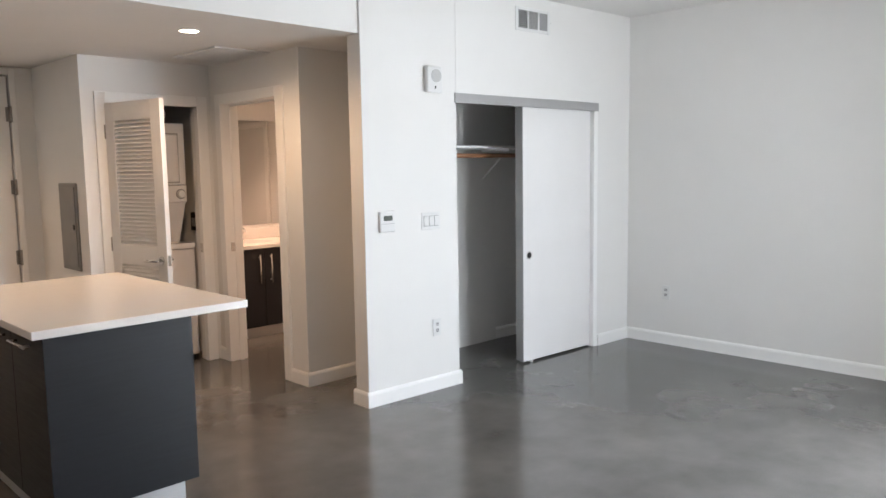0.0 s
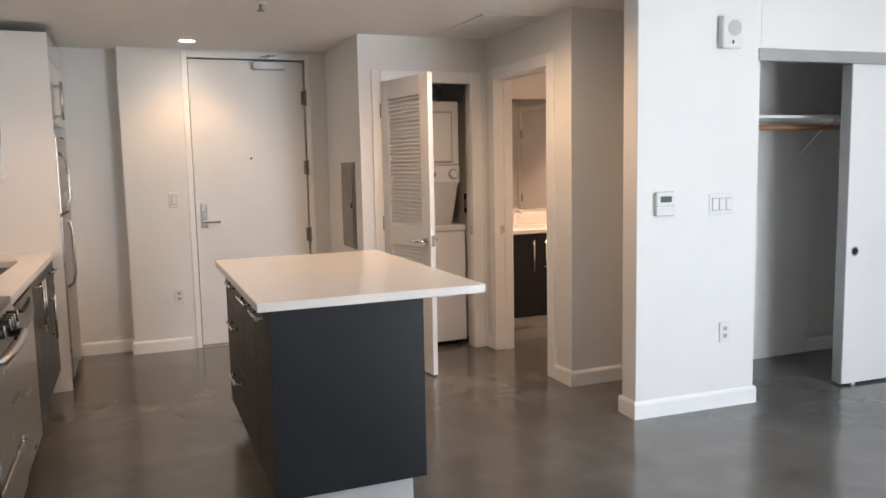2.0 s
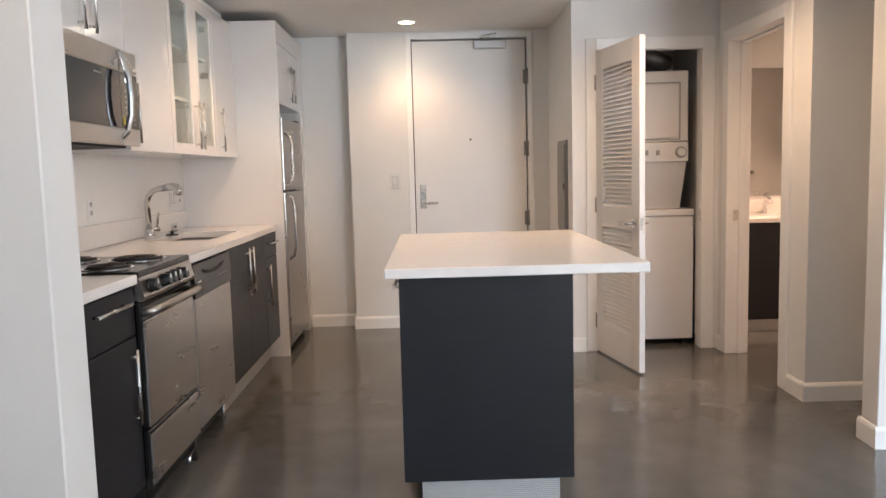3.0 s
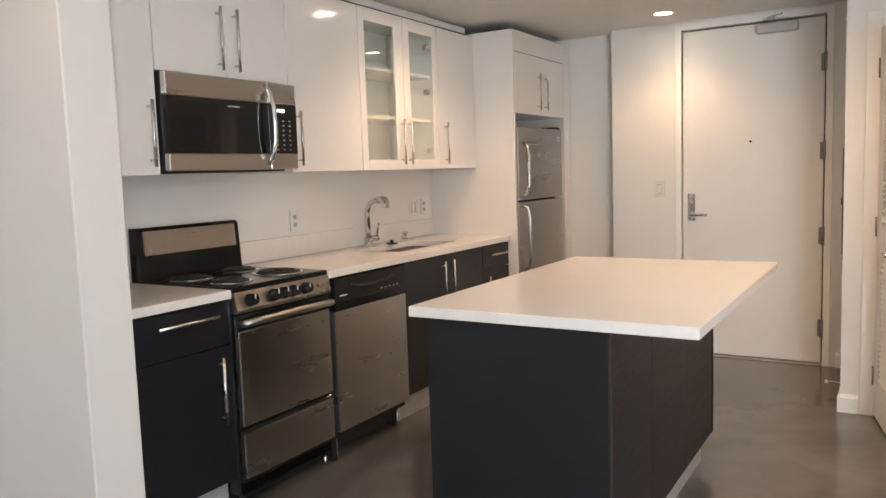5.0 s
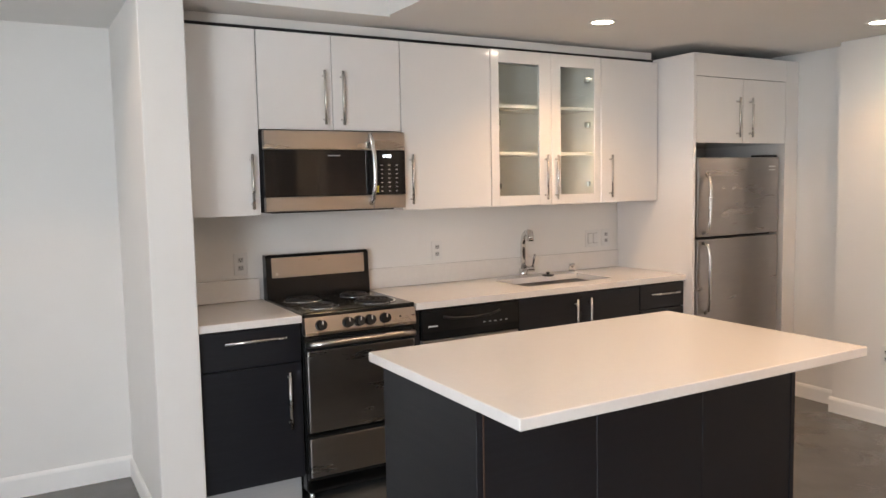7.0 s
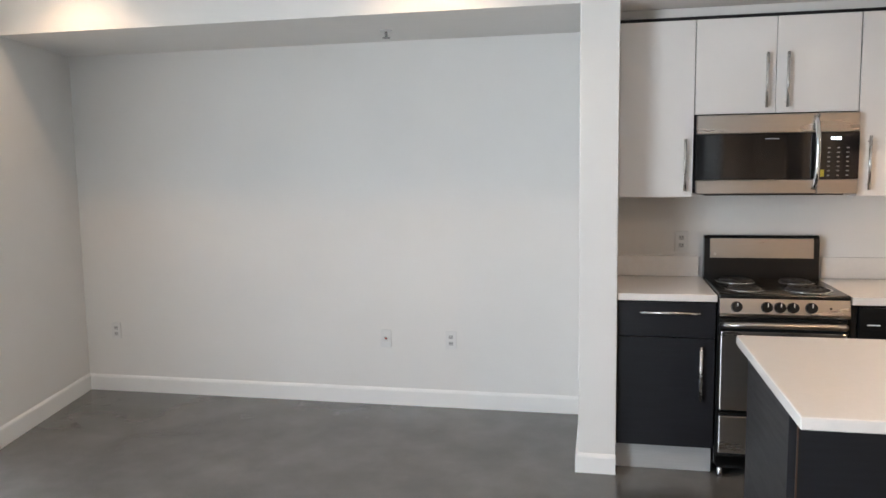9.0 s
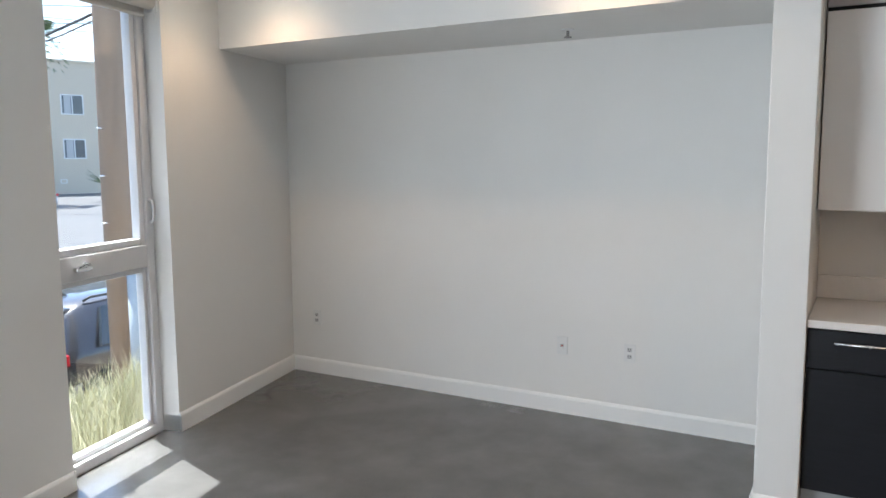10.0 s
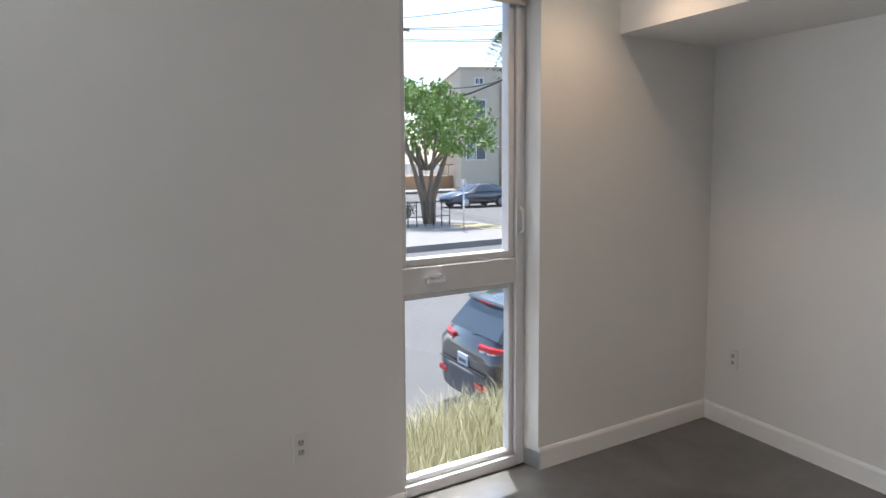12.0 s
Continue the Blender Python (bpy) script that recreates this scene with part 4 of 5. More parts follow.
# ---------------- laundry ----------------
solo("laundry_door_frame", boxes(((2.13, 5.644, 0), (2.20, 5.70, 2.085), 0.004), ((2.90, 5.644, 0), (2.985, 5.70, 2.085), 0.004), ((2.20, 5.644, 2.005), (2.90, 5.70, 2.085), 0.004)), TRIM, "white painted casing of the laundry closet", "trim", "structure")
ld = thing("door_2", pose(2.212, 5.652, 0, 0, 0, -79), "open white louvred laundry door", "door", kind="structure")
LW = 0.63
part("leaf_frame", boxes(((0, -0.018, 0.012), (0.105, 0.018, 2.0), 0.002), ((LW - 0.105, -0.018, 0.012), (LW, 0.018, 2.0), 0.002), ((0.105, -0.018, 0.012), (LW - 0.105, 0.018, 0.22), 0.002), ((0.105, -0.018, 0.86), (LW - 0.105, 0.018, 1.0), 0.002), ((0.105, -0.018, 1.87), (LW - 0.105, 0.018, 2.0), 0.002)), DOORP, ld)
slat_bm = bm_box((0.106, -0.019, -0.0035), (LW - 0.106, 0.019, 0.0035), 0.001)
bmesh.ops.rotate(slat_bm, verts=slat_bm.verts, cent=(0, 0, 0), matrix=Matrix.Rotation(radians(38), 3, "X"))
slat_me = finish("slat", slat_bm, DOORP)
for z0, z1 in ((0.235, 0.85), (1.015, 1.86)):
    n = int((z1 - z0) / 0.0265)
    for i in range(n + 1):
        s = new("slat", slat_me)
        s.parent, s.location = ld, (0, 0, z0 + (z1 - z0) * i / n)
for side in (-1, 1):
    lv = part("lever_handle", tube([(LW - 0.06, 0.018 * side, 0.91), (LW - 0.06, 0.065 * side, 0.91), (LW - 0.075, 0.072 * side, 0.91), (LW - 0.17, 0.070 * side, 0.905)], 0.010, 10), SATIN, ld, "satin nickel lever handle")
    part("rose", tube([(LW - 0.06, 0.018 * side, 0.91), (LW - 0.06, 0.027 * side, 0.91)], 0.028, 18), SATIN, lv)
part("latch_plate", bm_box((LW - 0.001, -0.012, 0.875), (LW + 0.001, 0.012, 0.945)), SATIN, ld)
for z in (0.22, 1.0, 1.8):
    part("hinge", tube([(-0.004, -0.020, z - 0.05), (-0.004, -0.020, z + 0.05)], 0.010, 8), HINGE, ld)
solo("strike_plate", bm_box((2.8965, 5.652, 0.875), (2.8995, 5.69, 0.945)), SATIN, "satin nickel strike plate on the laundry jamb", "plate")
wd = thing("washer_dryer", None, "white stacked washer and dryer unit", "washer dryer")
WX0, WX1, WY = 2.30, 2.885, 5.80
part("washer_body", bm_box((WX0 - 0.01, WY, 0.035), (WX1 + 0.02, 6.5, 0.90), 0.012, 2), APPL, wd)
part("washer_lid", bm_box((WX0 - 0.012, WY - 0.01, 0.90), (WX1 + 0.022, 6.5, 0.945), 0.010, 2), APPL, wd)
part("riser", prism([(0.16, 0.945), (0.70, 0.945), (0.70, 1.27), (0.02, 1.27)], WX1 - WX0 - 0.06, Matrix.Translation((WX1 - 0.03, WY, 0)) @ Matrix.Rotation(radians(90), 4, "Z")), APPL, wd, "sloping white riser panel")
dcon = part("control_panel", bm_box((WX0, WY + 0.005, 1.27), (WX1 - 0.02, 6.5, 1.405), 0.006), APPL, wd)
part("dryer_body", bm_box((WX0, WY + 0.01, 1.407), (WX1 - 0.02, 6.5, 1.885), 0.010, 2), APPL, wd)
dd = part("dryer_door", bm_box((WX0 + 0.06, WY - 0.008, 1.43), (WX1 - 0.085, WY + 0.012, 1.80), 0.012, 2), APPL, wd)
part("door_outline", frame_boxes(WX0 + 0.052, WX1 - 0.077, 1.422, 1.808, 0.006, WY + 0.004, WY + 0.0115, 0), GREYP, dd, "grey door seam")
for x, r in ((WX1 - 0.075, 0.032), ):
    k = part("dial", tube([(x, WY + 0.006, 1.335), (x, WY - 0.022, 1.335)], r, 22, None, r * 0.85), PLAST, dcon, "round dial with a grey ring")
    part("ring", tube([(x, WY + 0.006, 1.335), (x, WY + 0.001, 1.335)], r + 0.008, 22), GREYP, k)
for x in (WX1 - 0.23, WX1 - 0.31, WX1 - 0.39):
    part("switch", bm_box((x - 0.012, WY - 0.006, 1.318), (x + 0.012, WY + 0.007, 1.352), 0.003), GREYP, dcon)
part("foot", boxes(((WX0 + 0.02, WY + 0.03, 0), (WX0 + 0.06, WY + 0.07, 0.036)), ((WX1 - 0.05, WY + 0.03, 0), (WX1 - 0.01, WY + 0.07, 0.036)), ((WX0 + 0.02, 6.4, 0), (WX0 + 0.06, 6.45, 0.036)), ((WX1 - 0.05, 6.4, 0), (WX1 - 0.01, 6.45, 0.036))), BLACKM, wd)
dpts = [(2.38, 6.45, 2.05), (2.48, 6.25, 2.10), (2.58, 6.02, 2.06), (2.70, 5.96, 1.98), (2.78, 6.05, 1.97), (2.80, 6.3, 1.98), (2.80, 6.55, 2.0)]
fine = []
for a, b in zip(dpts, dpts[1:]):
    fine += [tuple(Vector(a).lerp(Vector(b), k / 6)) for k in range(6)]
dm = tube(fine + [dpts[-1]], 0.052, 14)
solo("dryer_duct", dm, FOIL, "crinkled foil dryer duct above the dryer", "duct")
vb = thing("outlet_box", pose(2.996, 5.98, 1.10), "dark dryer outlet on the laundry side wall", "outlet")
part("plate", bm_box((0.0, -0.055, -0.075), (0.024, 0.055, 0.075), 0.004), BLACKM, vb)
part("socket", bm_box((-0.006, -0.03, -0.04), (0.001, 0.03, 0.03), 0.004), GREYP, vb)

# ---------------- bathroom ----------------
solo("bath_door_frame", boxes(((3.004, 4.63, 0), (3.16, 4.722, 2.095), 0.004), ((3.004, 5.488, 0), (3.16, 5.565, 2.095), 0.004), ((3.004, 4.722, 2.02), (3.16, 5.488, 2.095), 0.004), ((3.085, 4.722, 0), (3.12, 4.734, 2.02), 0.002), ((3.085, 5.476, 0), (3.12, 5.488, 2.02), 0.002), ((3.085, 4.734, 2.008), (3.12, 5.476, 2.02), 0.002)), TRIM, "white painted bathroom doorway casing", "trim", "structure")
solo("strike_plate", bm_box((3.05, 5.485, 0.88), (3.10, 5.489, 0.95)), SATIN, "satin nickel strike plate on the jamb", "plate")
bd = thing("door_3", pose(3.17, 4.74, 0, 0, 0, 10), "white bathroom door swung open inside", "door", kind="structure")
part("leaf", bm_box((0, -0.018, 0.012), (0.74, 0.018, 2.0), 0.003), DOORP, bd)
part("lever_handle", tube([(0.68, 0.018, 0.92), (0.68, 0.06, 0.92), (0.57, 0.065, 0.92)], 0.01, 10), SATIN, bd)
part("hinge", tube([(0.0, 0.02, 1.74), (0.0, 0.02, 1.84)], 0.01, 8), SATIN, bd)
vt = thing("bathroom_vanity", None, "dark bathroom vanity with steel handles", "vanity")
part("body", bm_box((3.16, 6.07, 0.10), (4.40, 6.618, 0.815)), DARKS, vt)
for a, e, hx in ((3.165, 3.69, 3.635), (3.69, 4.12, 3.75), (4.12, 4.395, 4.16)):
    d = part("door", bm_box((a + 0.0015, 6.05, 0.105), (e - 0.0015, 6.069, 0.81), 0.0015), DARK, vt)
    bar_handle(d, (hx, 6.05, 0.50), (hx, 6.05, 0.76), (0, -0.026, 0))
part("toe_kick", bm_box((3.16, 6.11, 0.0), (4.40, 6.128, 0.099)), KICK, vt)
vtop = thing("vanity_top", None, "white vanity top with an oval basin", "worktop")
part("slab", bm_box((3.155, 6.03, 0.816), (4.42, 6.618, 0.85), 0.003), QUARTZ, vtop)
part("backsplash", bm_box((3.155, 6.60, 0.851), (4.42, 6.618, 0.95), 0.002), QUARTZ, vtop)
part("basin", tube([(3.72, 6.32, 0.8505), (3.72, 6.32, 0.853)], 0.19, 32), APPL, vtop, "white basin rim")
bf = thing("basin_faucet", pose(3.72, 6.53, 0.85), "chrome single-lever basin faucet", "faucet")
part("body", tube([(0, 0, 0), (0, 0, 0.10), (0, -0.03, 0.125), (0, -0.11, 0.10)], 0.016, 12), CHROME, bf)
part("lever", tube([(0, 0, 0.11), (0, 0.02, 0.15), (0, -0.05, 0.165)], 0.007, 8), CHROME, bf)
mi = thing("bathroom_mirror", None, "frameless mirror above the vanity", "mirror")
part("glass", bm_box((3.18, 6.606, 0.985), (4.36, 6.617, 1.985), 0.002), MIRROR, mi)
ld2 = thing("door_4", pose(4.9, 4.60, 0, 0, 0, 90), "closed white linen closet door inside the bathroom", "door", kind="structure")
part("leaf", bm_box((0.045, 0.004, 0.012), (0.72, 0.022, 2.0), 0.002), DOORP, ld2)
part("casing", boxes(((-0.03, 0.001, 0), (0.04, 0.03, 2.07), 0.003), ((0.725, 0.001, 0), (0.795, 0.03, 2.07), 0.003), ((0.04, 0.001, 2.006), (0.725, 0.03, 2.07), 0.003)), TRIM, ld2)
for z in (0.25, 1.0, 1.75):
    part("hinge", boxes(((0.038, 0.022, z - 0.05), (0.075, 0.034, z + 0.05), 0.003)), SATIN, ld2)
tb = thing("towel_bar", pose(4.2, 4.56, 1.15), "satin towel bar on the bathroom wall", "towel bar")
part("bar", tube([(-0.3, 0.06, 0), (0.3, 0.06, 0)], 0.009, 10), SATIN, tb)
part("post", boxes(((-0.31, 0, -0.02), (-0.27, 0.06, 0.02), 0.003), ((0.27, 0, -0.02), (0.31, 0.06, 0.02), 0.003)), SATIN, tb)


# ---------------- ceiling fittings ----------------
def downlight(x, y, z, watts, colour=WARM, cone=125):
    o = thing("recessed_downlight", pose(x, y, z), "round white recessed ceiling downlight, switched on", "downlight", "recessed downlights")
    ring = bmesh.new()
    n = 32
    rr = [(0.052, -0.002), (0.056, -0.007), (0.070, -0.006), (0.075, 0.0)]
    vs = [[ring.verts.new((r * math.cos(k * math.tau / n), r * math.sin(k * math.tau / n), h)) for k in range(n)] for r, h in rr]
    for a, b in zip(vs, vs[1:]):
        for k in range(n):
            f = ring.faces.new((a[k], b[k], b[(k + 1) % n], a[(k + 1) % n]))
            f.smooth = True
    part("trim_ring", ring, PLAST, o)
    part("lens", tube([(0, 0, -0.0035), (0, 0, -0.0005)], 0.053, 28), LENS, o, "glowing warm lens")
    lamp = new("downlight_beam", bpy.data.lights.new("downlight_beam", "SPOT"))
    lamp.data.energy, lamp.data.color, lamp.data.spot_size, lamp.data.spot_blend, lamp.data.shadow_soft_size = watts, colour, radians(cone), 0.7, 0.05
    lamp.location = (x, y, z - 0.012)
    return o


for x, y, watts, cone in ((2.20, 4.34, 24, 168), (0.95, 6.24, 10, 125), (0.315, 4.85, 15.5, 130)):
    downlight(x, y, LO, watts, WARM, cone)
downlight(3.75, 5.75, LO, 50, (1.0, 0.60, 0.38))
for x, y in ((0.34, -0.10), (0.34, 1.9)):
    downlight(x, y, HI, 8)


def sprinkler(x, y, z):
    o = thing("fire_sprinkler", pose(x, y, z), "small white ceiling fire sprinkler head", "sprinkler", "ceiling sprinklers")
    part("escutcheon", tube([(0, 0, 0), (0, 0, -0.008)], 0.035, 20), PLAST, o)
    part("stem", tube([(0, 0, -0.008), (0, 0, -0.04)], 0.008, 10), HINGE, o)
    part("deflector", tube([(0, 0, -0.04), (0, 0, -0.045)], 0.022, 14), HINGE, o)


sprinkler(1.25, 4.84, LO)
sprinkler(-0.46, 1.51, LO - 0.01)
gr = thing("ceiling_return_grille", pose(2.80, 5.06, LO), "white ceiling return air grille by the laundry", "vent")
part("frame", boxes(((-0.21, -0.30, -0.012), (-0.185, 0.30, 0)), ((0.185, -0.30, -0.012), (0.21, 0.30, 0)), ((-0.185, -0.30, -0.012), (0.185, -0.275, 0)), ((-0.185, 0.275, -0.012), (0.185, 0.30, 0))), PLAST, gr)
part("backing", bm_box((-0.185, -0.275, -0.003), (0.185, 0.275, -0.001)), GREYP, gr)
for i in range(22):
    y = -0.262 + i * 0.025
    part("slat", bm_box((-0.185, y - 0.008, -0.010), (0.185, y + 0.008, -0.006)), PLAST, gr)


# ---------------- outdoors, in the window wall's frame: x along the facade, -y away from it ----------------
ASPH = mk("sunlit_asphalt", (0.085, 0.085, 0.085), (0.12, 0.118, 0.115), 0.6, 0.85, 0.95, 0, 0.3, 40)
EARTH = mk("dry_earth", (0.20, 0.15, 0.10), (0.28, 0.22, 0.15), 3, 0.9, 1.0, 0, 0.5, 60)
WALK = mk("pavement_concrete", (0.17, 0.165, 0.155), (0.23, 0.22, 0.21), 2, 0.85, 0.95, 0, 0.2, 60)
STUCCO = mk("beige_stucco", (0.62, 0.54, 0.42), (0.57, 0.49, 0.38), 1.2, 0.9, 0.95, 0, 0.3, 60)
STUCCO2 = mk("tan_stucco", (0.36, 0.27, 0.17), (0.31, 0.23, 0.15), 1.2, 0.9, 0.95, 0, 0.3, 60)
ROOF = mk("brown_roof", (0.16, 0.12, 0.09), (0.21, 0.15, 0.11), 3, 0.9, 0.95)
WINB = mk("far_window_glass", (0.05, 0.065, 0.085), (0.10, 0.12, 0.14), 3, 0.08, 0.15)
CURT = mk("far_curtain", (0.5, 0.5, 0.5), (0.42, 0.42, 0.42), 3, 0.8, 0.9)
BARK = mk("grey_bark", (0.14, 0.105, 0.08), (0.22, 0.17, 0.13), 8, 0.9, 1.0, 0, 0.9, 40, (1, 1, 0.2))
PALMB = mk("palm_bark", (0.26, 0.22, 0.17), (0.34, 0.29, 0.23), 6, 0.9, 1.0, 0, 0.6, 30, (1, 1, 3))
POLEW = mk("weathered_pole_wood", (0.30, 0.21, 0.14), (0.21, 0.145, 0.10), 7, 0.85, 0.95, 0, 0.8, 50, (6, 6, 0.5))
LEAF = mk("green_leaf", (0.12, 0.22, 0.03), (0.20, 0.31, 0.05), 2.0, 0.45, 0.6)
PALML = mk("palm_leaf", (0.06, 0.10, 0.035), (0.10, 0.14, 0.05), 2.0, 0.5, 0.6)
STRAW = mk("dry_grass", (0.52, 0.46, 0.31), (0.34, 0.35, 0.18), 6.0, 0.6, 0.8)
GREENG = mk("green_grass", (0.15, 0.18, 0.08), (0.24, 0.24, 0.13), 6.0, 0.6, 0.8)
CARD = mk("dark_grey_car_paint", (0.030, 0.031, 0.036), (0.036, 0.037, 0.042), 3, 0.22, 0.28, 0.3, 0, 80, (1, 1, 1), 1.0)
CARW = mk("silver_white_car_paint", (0.60, 0.63, 0.66), (0.57, 0.60, 0.63), 3, 0.25, 0.3, 0.2, 0, 80, (1, 1, 1), 1.0)
CARB = mk("dark_blue_car_paint", (0.035, 0.042, 0.065), (0.04, 0.048, 0.07), 3, 0.22, 0.28, 0.3, 0, 80, (1, 1, 1), 1.0)
CGLASS = mk("tinted_car_glass", (0.03, 0.045, 0.06), (0.04, 0.055, 0.07), 2, 0.03, 0.06)
TAIL = mk("red_tail_lamp", (0.55, 0.015, 0.02), (0.42, 0.01, 0.015), 30, 0.12, 0.2)
RUBBER = mk("tyre_rubber", (0.018, 0.018, 0.018), (0.025, 0.025, 0.025), 20, 0.8, 0.9, 0, 0.3, 60)
GUARD = mk("grey_plastic_guard", (0.42, 0.46, 0.48), (0.36, 0.40, 0.42), 5, 0.5, 0.6)
WIRE = mk("black_cable", (0.02, 0.02, 0.022), None, 5, 0.6)
ORANGE = mk("terracotta_render", (0.50, 0.30, 0.17), (0.43, 0.26, 0.15), 1.5, 0.9)
YELLOWP = mk("yellow_kerb_paint", (0.46, 0.37, 0.16), (0.30, 0.27, 0.18), 2, 0.8)
PLATE = mk("number_plate", (0.62, 0.66, 0.74), (0.5, 0.56, 0.7), 30, 0.4)


def ground_z(v):
    """Height of the ground v metres out from the facade."""
    if v < 1.6:
        return -0.55
    if v < 3.2:
        return -0.55 - (v - 1.6) / 1.6 * 0.88
    if v < 3.4:
        return -1.43
    return -1.67 + (min(v, 75) - 3.4) * 0.0168


def strip(v0, v1, u0, u1, n, material, name, label, category, lift=0.0):
    bm = bmesh.new()
    prev = None
    for i in range(n + 1):
        v = v0 + (v1 - v0) * i / n
        row = [bm.verts.new((u, -v, ground_z(v) + lift)) for u in (u0, u1)]
        if prev:
            bm.faces.new((prev[0], row[0], row[1], prev[1]))
        prev = row
    bmesh.ops.recalc_face_normals(bm, faces=bm.faces)
    if sum(f.normal.z for f in bm.faces) < 0:
        bmesh.ops.reverse_faces(bm, faces=bm.faces)
    return solo(name, bm, material, label, category, "structure", SOUTH)


bm = bmesh.new()
rows_v = [-700, -40, 0.0, 0.3, 1.6, 3.2, 3.38, 3.42, 8, 20, 40, 75, 800]
prev = None
for v in rows_v:
    row = [bm.verts.new((u, -v, ground_z(v) - 0.004)) for u in (-800, -30, 0, 30, 800)]
    if prev:
        for k in range(4):
            bm.faces.new((prev[k], prev[k + 1], row[k + 1], row[k]))
    prev = row
bmesh.ops.recalc_face_normals(bm, faces=bm.faces)
if sum(f.normal.z for f in bm.faces) < 0:
    bmesh.ops.reverse_faces(bm, faces=bm.faces)
solo("ground", bm, ASPH, "pale sunlit asphalt street", "road", "structure", SOUTH)
strip(0.27, 3.19, -40, 40, 20, EARTH, "planting_bed", "dry sloping planting bed outside the window", "ground", 0.006)
solo("kerb", bm_box((-40, -3.42, -1.9), (40, -3.2, -1.42), 0.01), WALK, "concrete street kerb", "kerb", "structure", SOUTH)


def at_ray(u, v, rz=0.0):
    """A place out of doors on the ground: u along the facade, v out from it."""
    return SOUTH @ pose(u, -v, ground_z(v), 0, 0, rz)


def place(x, y, rz=0.0):
    """The same from plan coordinates, standing on the ground."""
    q = SOUTH.inverted() @ Vector((x, y, 0))
    return at_ray(q.x, -q.y, rz)


# far pavements
far_pave = solo("pavement", bm_box((-60, -52.5, -0.86), (60, -48.8, -0.70), 0.02), WALK, "far concrete pavement with kerb", "pavement", "structure", SOUTH)
corner_m = SOUTH.inverted() @ Vector((-8.2, -28.5, 0))
cz = ground_z(-corner_m.y)
bm = bmesh.new()
cu, cv = corner_m.x, corner_m.y
pts = [(cu - 1.5, cv + 6.6), (cu + 14, cv + 7.2), (cu + 14, cv - 5.5), (cu - 3.0, cv - 5.0), (cu - 4.6, cv - 3.5), (cu - 5.2, cv - 0.5), (cu - 4.4, cv + 3.5), (cu - 3.2, cv + 5.6)]
vs = [bm.verts.new((x, y, cz + 0.10)) for x, y in pts]
f = bm.faces.new(vs)
r = bmesh.ops.extrude_face_region(bm, geom=[f])
bmesh.ops.translate(bm, verts=[g for g in r["geom"] if isinstance(g, bmesh.types.BMVert)], vec=(0, 0, -0.6))
bmesh.ops.recalc_face_normals(bm, faces=bm.faces)
solo("pavement_corner", bm, WALK, "concrete street corner with worn yellow kerb", "pavement", "structure", SOUTH)
solo("kerb_ramp", bm_box((cu - 4.6, cv + 0.2, cz + 0.10), (cu - 2.9, cv + 3.2, cz + 0.115), 0.01), YELLOWP, "worn yellow kerb ramp", "pavement", "structure", SOUTH)


# vehicles: x forward, z up, origin under the middle
def car_shell(sections, belt=0.55):
    """A body skinned over cross sections (x, half width, lower z, belt z, roof z, roof half width)."""
    bm = bmesh.new()
    rings = []
    for x, w, z0, zb, zr, wr in sections:
        half = [(w * 0.90, z0), (w, z0 + 0.15), (w, zb - 0.10), (w * 0.97, zb), (wr * 1.03, zr - 0.07), (wr * 0.85, zr)]
        ring = [(y, z) for y, z in half] + [(-y, z) for y, z in reversed(half)]
        rings.append([bm.verts.new((x, y, z)) for y, z in ring])
    for a, b in zip(rings, rings[1:]):
        for i in range(len(a)):
            j = (i + 1) % len(a)
            f = bm.faces.new((a[i], a[j], b[j], b[i]))
            f.smooth = True
    bm.faces.new(rings[0])
    bm.faces.new(rings[-1][::-1])
    bmesh.ops.recalc_face_normals(bm, faces=bm.faces)
    return bm


def wheel(parent, x, y, r, w=0.22):
    s = 1 if y > 0 else -1
    t = part("tyre", tube([(x, y - w / 2, r), (x, y - w / 2 + 0.03, r), (x, y + w / 2 - 0.03, r), (x, y + w / 2, r)], r, 28), RUBBER, parent, "black tyre")
    part("rim", tube([(x, y + s * (w / 2 - 0.02), r), (x, y + s * (w / 2 + 0.006), r)], r * 0.66, 20), ALU, t, "alloy rim")
    for k in range(5):
        a = k * math.tau / 5
        part("spoke_gap", bm_box((x + math.cos(a) * r * 0.4 - 0.035, y + s * (w / 2 + 0.004) - 0.005, r + math.sin(a) * r * 0.4 - 0.035), (x + math.cos(a) * r * 0.4 + 0.035, y + s * (w / 2 + 0.004) + 0.005, r + math.sin(a) * r * 0.4 + 0.035), 0.01), BLACKM, t)


def quad(pts, thick=0.012):
    bm = bmesh.new()
    f = bm.faces.new([bm.verts.new(p) for p in pts])
    bm.normal_update()
    way = f.normal.copy()
    r = bmesh.ops.extrude_face_region(bm, geom=[f])
    bmesh.ops.translate(bm, verts=[g for g in r["geom"] if isinstance(g, bmesh.types.BMVert)], vec=way * thick * 2)
    bmesh.ops.translate(bm, verts=bm.verts, vec=-way * thick)
    bmesh.ops.recalc_face_normals(bm, faces=bm.faces)
    return bm


